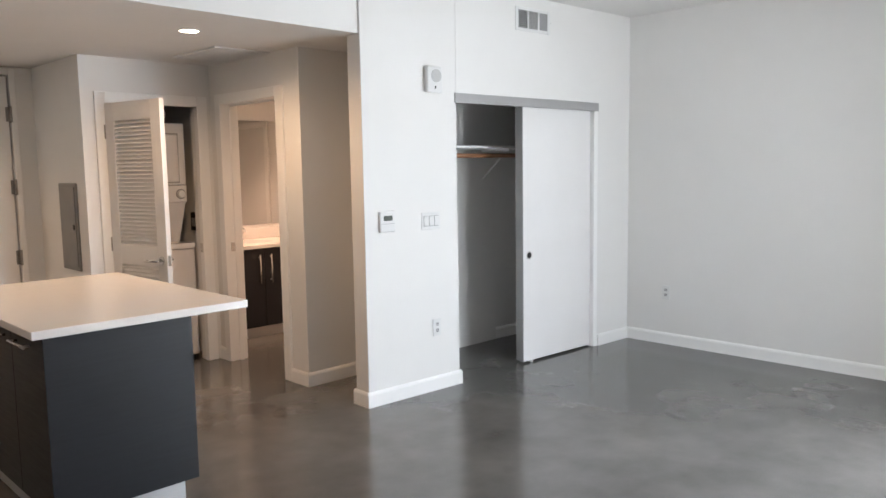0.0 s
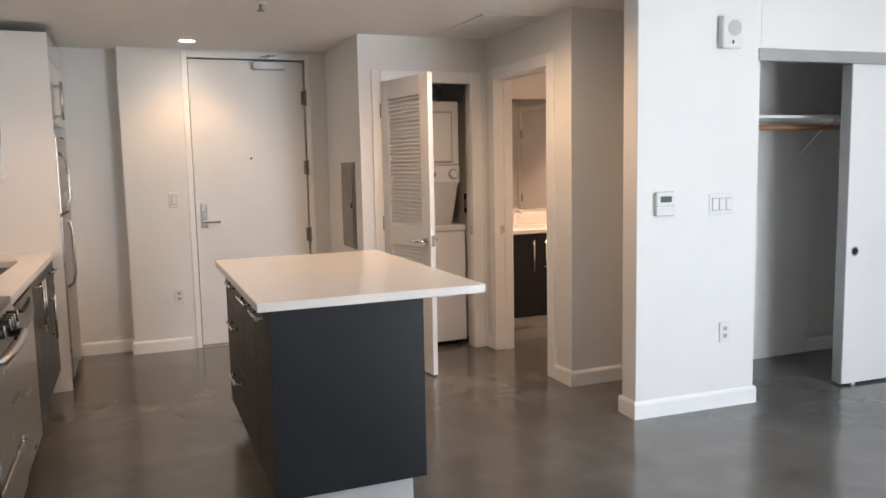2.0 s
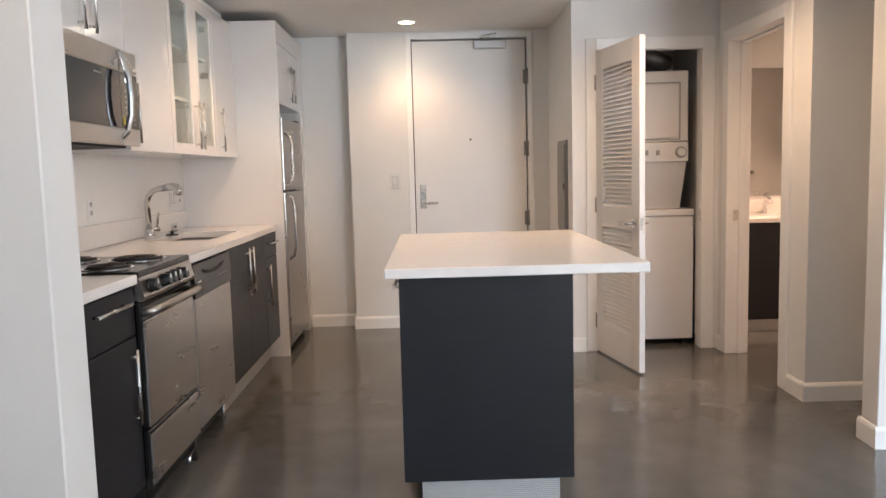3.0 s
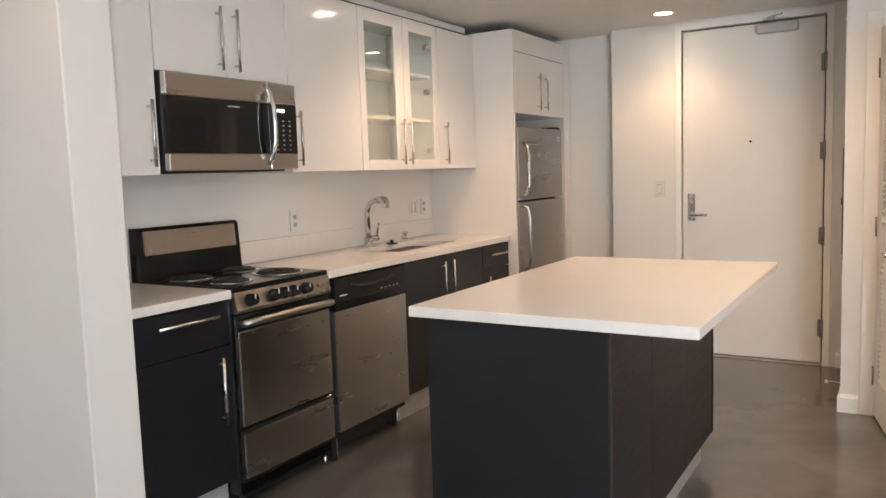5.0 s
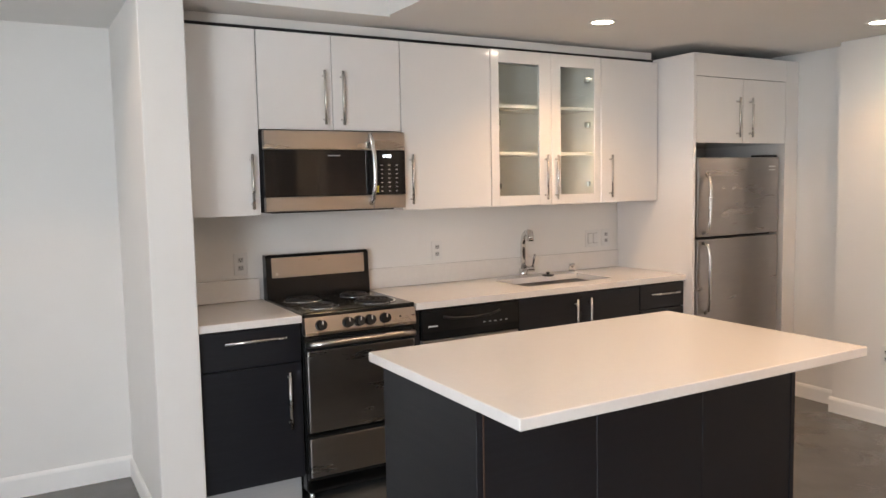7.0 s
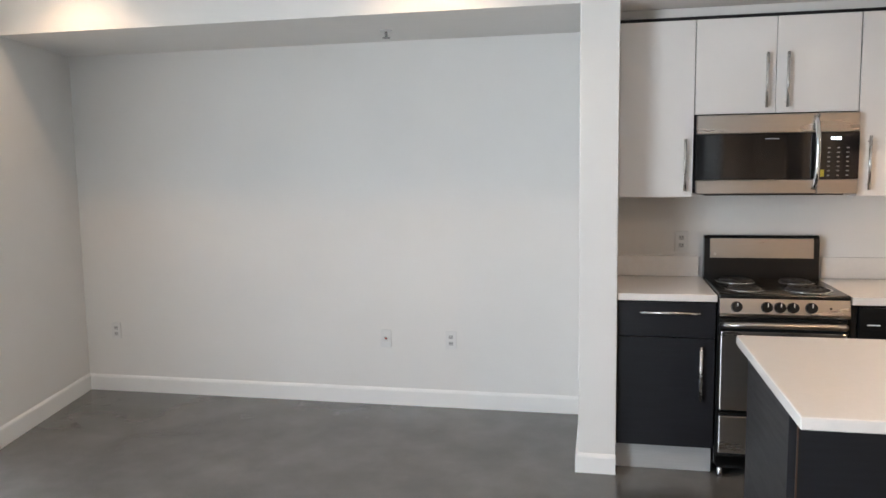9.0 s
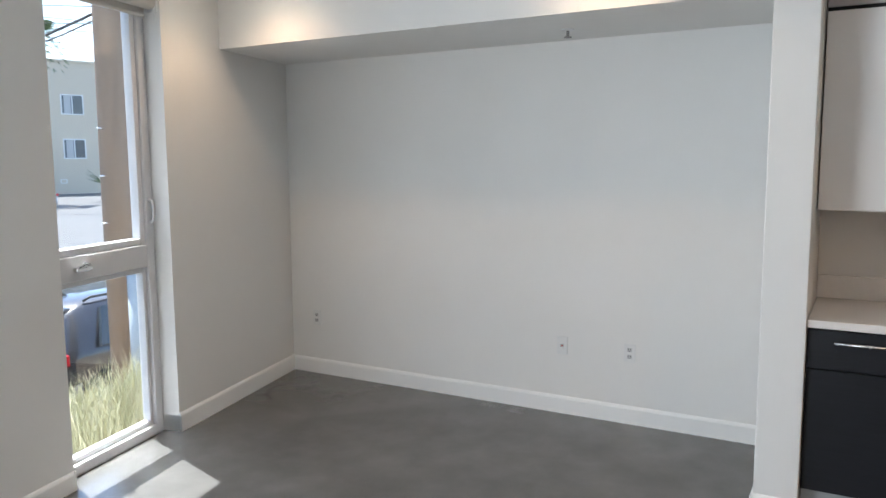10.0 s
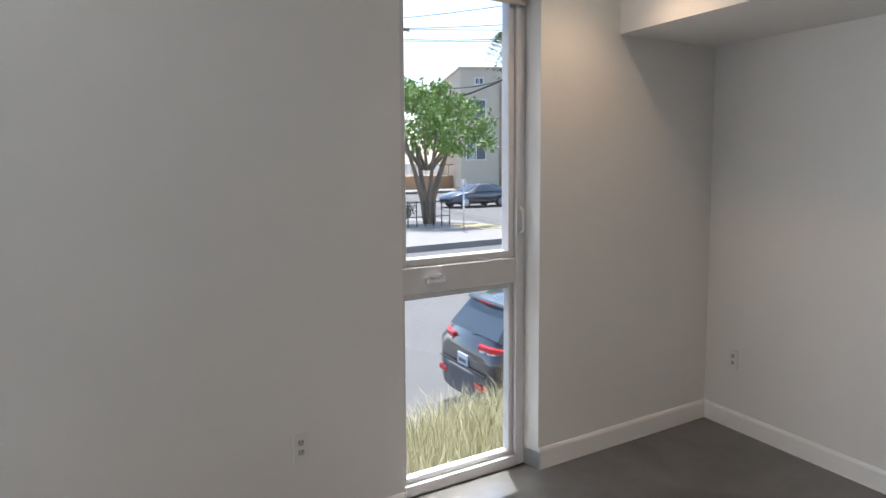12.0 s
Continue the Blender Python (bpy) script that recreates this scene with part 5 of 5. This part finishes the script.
suv = thing("suv", SOUTH @ pose(-4.66, -4.36, -1.66, 0, 0, 168) @ Matrix.Scale(0.94, 4), "dark grey suv parked at the kerb", "car")
part("body", car_shell([(-2.30, 0.72, 0.50, 0.86, 0.90, 0.66), (-2.26, 0.86, 0.32, 0.98, 1.04, 0.70), (-2.12, 0.92, 0.28, 1.08, 1.20, 0.68), (-1.78, 0.93, 0.28, 1.12, 1.58, 0.64), (-1.55, 0.93, 0.28, 1.11, 1.66, 0.64), (-0.3, 0.93, 0.27, 1.06, 1.68, 0.66),
                            (0.35, 0.93, 0.27, 1.04, 1.60, 0.64), (1.05, 0.92, 0.27, 1.02, 1.10, 0.72), (1.9, 0.90, 0.28, 0.96, 1.00, 0.70), (2.2, 0.80, 0.32, 0.80, 0.84, 0.6), (2.3, 0.6, 0.4, 0.6, 0.64, 0.5)]), CARD, suv, "dark grey painted body")
part("rear_window", quad([(-2.125, -0.74, 1.16), (-2.125, 0.74, 1.16), (-1.85, 0.60, 1.54), (-1.85, -0.60, 1.54)][::-1], 0.04), CGLASS, suv, "tinted rear window")
part("spoiler", bm_box((-1.96, -0.58, 1.56), (-1.60, 0.58, 1.61), 0.02), CARD, suv)
part("brake_lamp", bm_box((-1.968, -0.2, 1.565), (-1.955, 0.2, 1.59)), TAIL, suv, "red high brake lamp")
part("wiper", tube([(-2.16, 0.0, 1.14), (-2.13, -0.35, 1.19)], 0.012, 6), BLACKM, suv)
for s in (-1, 1):
    tl = part("tail_lamp", slab([(-2.275, s * 0.40), (-2.25, s * 0.68), (-2.13, s * 0.89), (-1.98, s * 0.94), (-1.98, s * 0.87), (-2.05, s * 0.80), (-2.16, s * 0.64), (-2.18, s * 0.40)], 0.955, 1.10, 0.012), TAIL, suv, "red wraparound tail lamp")
    part("lamp_bar", slab([(-2.279, s * 0.44), (-2.255, s * 0.67), (-2.20, s * 0.77), (-2.19, s * 0.74), (-2.23, s * 0.66), (-2.26, s * 0.44)], 1.0, 1.03), PLAST, tl)
    part("reflector", bm_box((-2.365, s * 0.57 - 0.13, 0.52), (-2.25, s * 0.57 + 0.13, 0.60), 0.01), TAIL, suv, "red bumper reflector")
    part("side_window", quad([(-1.55, s * 0.955, 1.13), (0.25, s * 0.955, 1.10), (0.12, s * 0.70, 1.55), (-1.35, s * 0.70, 1.58)] if s < 0 else [(-1.55, s * 0.955, 1.13), (-1.35, s * 0.70, 1.58), (0.12, s * 0.70, 1.55), (0.25, s * 0.955, 1.10)], 0.03), CGLASS, suv, "tinted side windows")
    part("wheel_arch", tube([(-1.40 + 0.44 * math.cos(a), s * 0.925, 0.36 + 0.44 * math.sin(a)) for a in [k * math.pi / 12 for k in range(13)]], 0.035, 6), BLACKM, suv)
    for x in (-1.40, 1.32):
        wheel(suv, x, s * 0.83, 0.36)
    part("roof_rail", tube([(-1.5, s * 0.58, 1.67), (-1.4, s * 0.58, 1.71), (0.0, s * 0.58, 1.71), (0.15, s * 0.58, 1.65)], 0.018, 6), BLACKM, suv)
part("number_plate", bm_box((-2.318, -0.16, 0.73), (-2.262, 0.16, 0.89), 0.004), PLATE, suv, "pale number plate")
part("plate_bars", boxes(((-2.321, -0.12, 0.77), (-2.317, 0.12, 0.82))), CARB, suv)
part("badge_bar", bm_box((-2.24, -0.09, 1.0), (-2.215, 0.09, 1.04), 0.004), SATIN, suv)
part("bumper", slab([(-2.37, -0.30), (-2.37, 0.30), (-2.33, 0.60), (-2.19, 0.86), (-1.82, 0.955), (-1.82, 0.85), (-2.05, 0.60), (-2.05, -0.60), (-1.82, -0.85), (-1.82, -0.955), (-2.19, -0.86), (-2.33, -0.60)], 0.34, 0.72, 0.03), BUMPER, suv, "dark grey plastic rear bumper")
part("tailgate_seam", boxes(((-2.345, -0.70, 0.725), (-2.25, 0.70, 0.735))), BLACKM, suv)
part("exhaust", tube([(-2.34, 0.5, 0.37), (-2.1, 0.5, 0.38)], 0.035, 12), SATIN, suv)
part("antenna", prism([(-0.10, 0), (0.08, 0), (-0.08, 0.11)], 0.02, Matrix.Translation((-1.40, -0.01, 1.67))), BLACKM, suv)


def sedan(m, paint, label):
    c = thing("sedan", m, label, "car")
    part("body", car_shell([(-2.32, 0.66, 0.42, 0.78, 0.86, 0.6), (-2.22, 0.82, 0.26, 0.92, 1.0, 0.68), (-1.75, 0.88, 0.22, 0.96, 1.06, 0.68), (-1.1, 0.89, 0.22, 0.95, 1.36, 0.58), (-0.5, 0.89, 0.22, 0.93, 1.45, 0.58), (0.2, 0.89, 0.22, 0.91, 1.42, 0.58),
                          (1.0, 0.88, 0.22, 0.90, 0.98, 0.7), (1.8, 0.85, 0.22, 0.82, 0.88, 0.66), (2.25, 0.7, 0.28, 0.64, 0.68, 0.55), (2.34, 0.5, 0.36, 0.5, 0.54, 0.4)]), paint, c)
    for s in (-1, 1):
        part("side_window", quad([(-1.35, s * 0.90, 0.98), (0.75, s * 0.90, 0.95), (0.12, s * 0.64, 1.34), (-0.95, s * 0.64, 1.33)] if s < 0 else [(-1.35, s * 0.90, 0.98), (-0.95, s * 0.64, 1.33), (0.12, s * 0.64, 1.34), (0.75, s * 0.90, 0.95)], 0.012), CGLASS, c, "dark side windows")
        part("tail_lamp", bm_box((-2.30, s * 0.48, 0.78), (-2.12, s * 0.84, 0.92), 0.02), TAIL, c, "red tail lamp")
        for x in (-1.38, 1.35):
            wheel(c, x, s * 0.80, 0.32, 0.2)
    part("rear_window", quad([(-1.72, -0.60, 1.085), (-1.72, 0.60, 1.085), (-1.12, 0.52, 1.37), (-1.12, -0.52, 1.37)][::-1], 0.02), CGLASS, c, "dark rear window")
    part("windscreen", quad([(0.98, -0.62, 1.0), (0.98, 0.62, 1.0), (0.24, 0.52, 1.40), (0.24, -0.52, 1.40)], 0.02), CGLASS, c)
    part("number_plate", bm_box((-2.35, -0.16, 0.62), (-2.30, 0.16, 0.76)), PLATE, c)
    return c


sedan(place(-21.9, -38.9, 0), CARW, "silver white sedan parked across the street")
sedan(place(-18.2, -40.5, 0), CARB, "dark blue sedan parked across the street")
sedan(place(-9.6, -43.6, 0), CARB, "dark sedan parked behind a street tree")


# trees and poles
def clump_leaves(bm, centre, radius, n, size, rnd, flat=0.75):
    for _ in range(n):
        v = Vector((rnd.gauss(0, 1), rnd.gauss(0, 1), rnd.gauss(0, 1))).normalized() * radius * rnd.uniform(0.35, 1.0)
        p = Vector(centre) + Vector((v.x, v.y, v.z * flat))
        q = Euler((rnd.uniform(0, 6.3), rnd.uniform(0, 6.3), rnd.uniform(0, 6.3))).to_matrix()
        s = size * rnd.uniform(0.6, 1.3)
        bm.faces.new([bm.verts.new(p + q @ Vector(c)) for c in ((-s, 0, 0), (0, -s * 0.45, s * 0.1), (s, 0, 0), (0, s * 0.45, s * 0.1))])


rnd = random.Random(4)
tree = thing("street_tree", place(-10.8, -30.2), "leafy green street tree with several trunks", "tree")
for k, (dx, dy) in enumerate(((-0.9, 0.3), (0.25, -0.4), (1.3, 0.5), (0.3, 1.0))):
    part("trunk", tube([(0.1 * k - 0.15, 0.05 * k, -0.2), (dx * 0.25, dy * 0.25, 1.2), (dx * 0.7, dy * 0.7, 2.5), (dx * 1.4, dy * 1.4, 4.3)], 0.26 - 0.035 * k, 10, None, 0.05), BARK, tree)
for k in range(7):
    a = k * 0.9
    part("limb", tube([(0.2 * math.cos(a), 0.2 * math.sin(a), 2.6), (1.2 * math.cos(a), 1.2 * math.sin(a), 3.7), (2.1 * math.cos(a), 2.1 * math.sin(a), 4.6)], 0.09, 7, None, 0.02), BARK, tree)
bm = bmesh.new()
for _ in range(70):
    a, rr, h = rnd.uniform(0, math.tau), 2.9 * math.sqrt(rnd.random()), rnd.uniform(3.4, 6.4)
    rr *= 1.0 - max(0, (h - 4.8) / 3.2)
    clump_leaves(bm, (rr * math.cos(a), rr * math.sin(a), h), rnd.uniform(0.45, 0.85), 95, 0.13, rnd)
part("crown", bm, LEAF, tree, "bright green leafy crown")


def palm(x, y, h, seed):
    r = random.Random(seed)
    p = thing("palm_tree", place(x, y), "tall slim palm tree before the apartments", "tree", "palm trees")
    part("trunk", tube([(0.12 * math.sin(k * 0.4), 0.0, h * k / 14 - 0.2) for k in range(15)], 0.22, 10, None, 0.15), PALMB, p)
    bm = bmesh.new()
    for _ in range(60):
        az, el = r.uniform(0, math.tau), r.uniform(-0.9, 1.2)
        d, prevp = Vector((math.cos(az) * math.cos(el), math.sin(az) * math.cos(el), math.sin(el))), None
        side = d.cross(Vector((0, 0, 1))).normalized()
        base = Vector((0, 0, h - 0.1))
        for j in range(7):
            q = base + d * (j * 0.27) + Vector((0, 0, -0.035 * j * j))
            w = 0.34 * math.sin(math.pi * (j + 0.7) / 8)
            if j > 1:
                for s in (-1, 1):
                    tip = q + side * s * w * 1.5 + d * 0.25 + Vector((0, 0, -0.12))
                    bm.faces.new([bm.verts.new(c) for c in (q, q + d * 0.09, tip)])
                    bm.faces.new([bm.verts.new(c) for c in (q + d * 0.13, q + d * 0.22, tip + d * 0.13)])
    part("crown", bm, PALML, p, "drooping fan of palm fronds")


palm(-24.2, -47.2, 11.6, 1)
palm(-27.2, -43.8, 11.2, 2)


def yucca(x, y, lift, seed):
    r = random.Random(seed)
    bm = bmesh.new()
    for _ in range(70):
        az, el = r.uniform(0, math.tau), r.uniform(0.1, 1.5)
        d = Vector((math.cos(az) * math.cos(el), math.sin(az) * math.cos(el), math.sin(el)))
        s = d.orthogonal().normalized() * 0.05
        L = r.uniform(1.0, 1.7)
        b = Vector((0, 0, 0.25))
        bm.faces.new([bm.verts.new(c) for c in (b - s, b + s, b + d * L)])
    tube([(0, 0, -0.1), (0, 0, 0.3)], 0.12, 8, bm)
    m = place(x, y)
    m.translation.z += lift
    solo("yucca", bm, PALML, "spiky yucca before the apartment wall", "plant", "", m, "yuccas")


for x, y, s in ((-26.7, -44.6, 1), (-24.0, -46.0, 2), (-30.4, -42.6, 3), (-33.0, -41.5, 4)):
    yucca(x, y, 1.0, s)

pole = thing("utility_pole", place(-1.90, -4.18), "thick weathered wooden utility pole by the kerb", "pole")
part("shaft", tube([(0, 0, -0.3), (0.01, 0, 3), (0, 0.01, 6), (0, 0, 9.5)], 0.175, 18, None, 0.14), POLEW, pole)
part("guard", tube([(-0.20, 0.06, 0.0), (-0.20, 0.06, 6.0)], 0.075, 14), GUARD, pole, "pale grey cable guard")
part("guard", tube([(0.02, 0.19, 0.0), (0.02, 0.19, 1.75)], 0.10, 14), GUARD, pole, "pale grey cable guard")
for k in range(6):
    part("strap", boxes(((-0.29, 0.03, 1.0 + k * 0.62), (-0.20, 0.15, 1.02 + k * 0.62))), PLAST, pole)
for k in range(3):
    part("step_bolt", tube([(0.1, 0.0, 2.3 + k * 0.5), (0.32, 0.05, 2.3 + k * 0.5)], 0.011, 6), SATIN, pole)
pole2 = thing("utility_pole", place(-17.2, -52.0), "distant dark utility pole with a crossarm", "pole")
part("shaft", tube([(0, 0, -0.3), (0, 0, 14)], 0.20, 10, None, 0.15), BARK, pole2)
part("crossarm", bm_box((-1.2, -0.06, 8.4), (1.2, 0.06, 8.55)), BARK, pole2)
part("crossarm", bm_box((-1.2, -0.06, 12.4), (1.2, 0.06, 12.55)), BARK, pole2)


def cable(a, b, sag, r):
    a, b = Vector(a), Vector(b)
    pts = [a.lerp(b, k / 16) - Vector((0, 0, sag * 4 * (k / 16) * (1 - k / 16))) for k in range(17)]
    solo("overhead_cable", tube(pts, r, 5), WIRE, "black overhead street cable", "cable", "", None, "overhead cables")


for a, b, sag, r in (((-17.2, -52.0, 11.6), (-30, -26, 10.2), 0.5, 0.03), ((-17.2, -52.0, 10.8), (-30, -26, 9.3), 0.6, 0.03), ((-16.6, -52.0, 12.2), (-30, -30, 12.6), 0.4, 0.03),
                     ((-17.2, -52.0, 6.0), (-12, -10, 8.0), 1.6, 0.05), ((-17.2, -52.0, 8.4), (-14, -14, 8.2), 2.6, 0.03), ((-40, -46, 12.0), (20, -60, 12.5), 0.8, 0.03), ((-40, -46, 11.3), (20, -60, 11.6), 0.9, 0.03)):
    cable(a, b, sag, r)
sg = thing("sign_post", place(-10.6, -25.7), "thin metal street sign post", "post")
part("post", tube([(0, 0, -0.1), (0, 0, 2.3)], 0.04, 8), SATIN, sg)
part("sign", bm_box((-0.02, -0.16, 1.95), (0.02, 0.16, 2.3), 0.004), ALU, sg)

# low fence round the tree bed, shrubs
fx = thing("low_fence", place(-9.7, -28.6), "low dark metal fence round the tree", "fence")
for k in range(9):
    part("post", tube([(-1.6 + 0.45 * k, 0.2, -0.1), (-1.6 + 0.45 * k, 0.2, 1.25)], 0.025, 6), BLACKM, fx)
for z in (0.55, 1.2):
    part("rail", tube([(-1.6, 0.2, z), (2.0, 0.2, z)], 0.022, 6), BLACKM, fx)
bm = bmesh.new()
for _ in range(22):
    clump_leaves(bm, (rnd.uniform(-0.3, 2.6), rnd.uniform(-1.0, 0.0), rnd.uniform(0.2, 0.9)), 0.45, 70, 0.09, rnd)
tube([(1.0, -0.5, -0.1), (1.0, -0.5, 0.6)], 0.05, 6, bm)
solo("shrub", bm, PALML, "low dark green shrub behind the fence", "shrub", "", place(-9.4, -29.2))

# apartment house across the street
FAC = math.degrees(math.atan2(2.49, -4.55)) + 180
ap = thing("apartment_building", place(-24.4, -56.2, 0) @ pose(0, 0, 0, 0, 0, -28), "beige stucco three-storey apartment building", "building")
# local x along the front towards the left of its own face, front faces +y
part("wall", bm_box((-16, -14, -0.5), (0, 0, 10.3), 0.02), STUCCO, ap)
part("parapet", bm_box((-16.1, -14.1, 10.3), (0.1, 0.1, 10.5), 0.02), STUCCO, ap)
part("pipe", tube([(-3.4, 0.10, 0.5), (-3.4, 0.10, 9.2)], 0.07, 8), STUCCO2, ap)
part("pipe", tube([(-9.9, 0.10, 0.5), (-9.9, 0.10, 4.0), (-8.6, 0.10, 6.4), (-8.6, 0.10, 10.0)], 0.11, 8), GUARD, ap)


def far_window(x0, x1, z0, z1):
    wdw = part("window", frame_boxes(x0, x1, z0, z1, 0.09, -0.02, 0.07, 0), PLAST, ap, "white framed window")
    part("pane", bm_box((x0 + 0.09, -0.01, z0 + 0.09), (x1 - 0.09, 0.02, z1 - 0.09)), WINB, wdw)
    part("mullion", bm_box(((x0 + x1) / 2 - 0.04, 0.0, z0 + 0.09), ((x0 + x1) / 2 + 0.04, 0.05, z1 - 0.09)), PLAST, wdw)
    part("curtain", bm_box(((x0 + x1) / 2 + 0.1, 0.018, z0 + 0.1), (x1 - 0.25, 0.024, z1 - 0.1)), CURT, wdw)


for z in (2.7, 6.2):
    for x in (-2.2, -6.0, -9.6, -12.6):
        far_window(x, x + 1.75, z, z + 1.6)
far_window(-2.0, -1.2, 9.0, 9.6)
for x in (-5.5, -11.0):
    part("vent", frame_boxes(x, x + 0.5, 0.75, 1.1, 0.06, 0.0, 0.04, 0), PLAST, ap)
house = thing("far_house", place(-13, -66, 0) @ pose(0, 0, 0, 0, 0, -28), "low tan house with a brown roof behind the tree", "building")
part("wall", bm_box((-7, -9, -0.5), (16, 0, 7.0)), STUCCO2, house)
part("roof", prism([(-8, 7.0), (17, 7.0), (4.5, 9.6)], 10.5, Matrix.Translation((0, -9.5, 0))), ROOF, house)
for x in (-5, -1, 3, 7):
    wdw = part("window", frame_boxes(x, x + 1.8, 3.2, 4.8, 0.09, -0.02, 0.07, 0), PLAST, house)
    part("pane", bm_box((x + 0.09, -0.01, 3.29), (x + 1.71, 0.02, 4.71)), WINB, wdw)
rw = thing("retaining_wall", SOUTH @ pose(0, -53.2, 0), "low terracotta garden wall with an iron fence", "wall")
part("wall", bm_box((-50, -0.3, -0.9), (30, 0, 0.45), 0.02), ORANGE, rw)
part("rail", tube([(-50, -0.15, 1.45), (30, -0.15, 1.45)], 0.03, 6), BLACKM, rw)
for k in range(90):
    x = -45 + k * 0.5
    part("post", boxes(((x - 0.015, -0.165, 0.44), (x + 0.015, -0.135, 1.45))), BLACKM, rw)
solo("garden_bank", bm_box((-50, -12, -0.9), (30, -0.31, 0.42)), EARTH, "raised planted ground before the apartments", "ground", "structure", SOUTH @ pose(0, -53.2, 0))

# tall grasses under the window
def grass(name, u0, u1, v0, v1, n, h0, h1, material, label, seed):
    r = random.Random(seed)
    verts, faces = [], []
    for _ in range(n):
        u, v = r.uniform(u0, u1), r.uniform(v0, v1)
        clump = 0.5 + 0.5 * noise.noise(Vector((u * 1.7, v * 1.7, seed)))
        h = r.uniform(h0, h1) * (0.65 + 0.6 * clump)
        az, lean = r.uniform(0, math.tau), r.uniform(0.05, 0.55)
        d = Vector((math.cos(az), math.sin(az), 0))
        s = Vector((-d.y, d.x, 0)) * r.uniform(0.0016, 0.0036)
        b = Vector((u, -v, ground_z(v)))
        i = len(verts)
        for k, w in ((0, 1), (0.4, 0.9), (0.75, 0.6)):
            c = b + d * (h * lean * k * k) + Vector((0, 0, h * (k - 0.18 * lean * k * k)))
            verts += [c - s * w, c + s * w]
        verts.append(b + d * (h * lean) + Vector((0, 0, h * (1 - 0.3 * lean))))
        faces += [(i, i + 1, i + 3, i + 2), (i + 2, i + 3, i + 5, i + 4), (i + 4, i + 5, i + 6)]
    me = bpy.data.meshes.new(name)
    me.from_pydata(verts, [], faces)
    me.materials.append(material)
    ob = new(name, me)
    ob.matrix_world = SOUTH
    return tagged(ob, label, "grass", "", "stuff")


grass("tall_grass", -3.0, 1.9, 0.55, 2.2, 15000, 0.30, 0.60, STRAW, "dry straw-coloured ornamental grass under the window", 1)
grass("tall_grass", -3.0, 2.4, 0.35, 1.9, 9000, 0.18, 0.40, GREENG, "green ornamental grass under the window", 2)
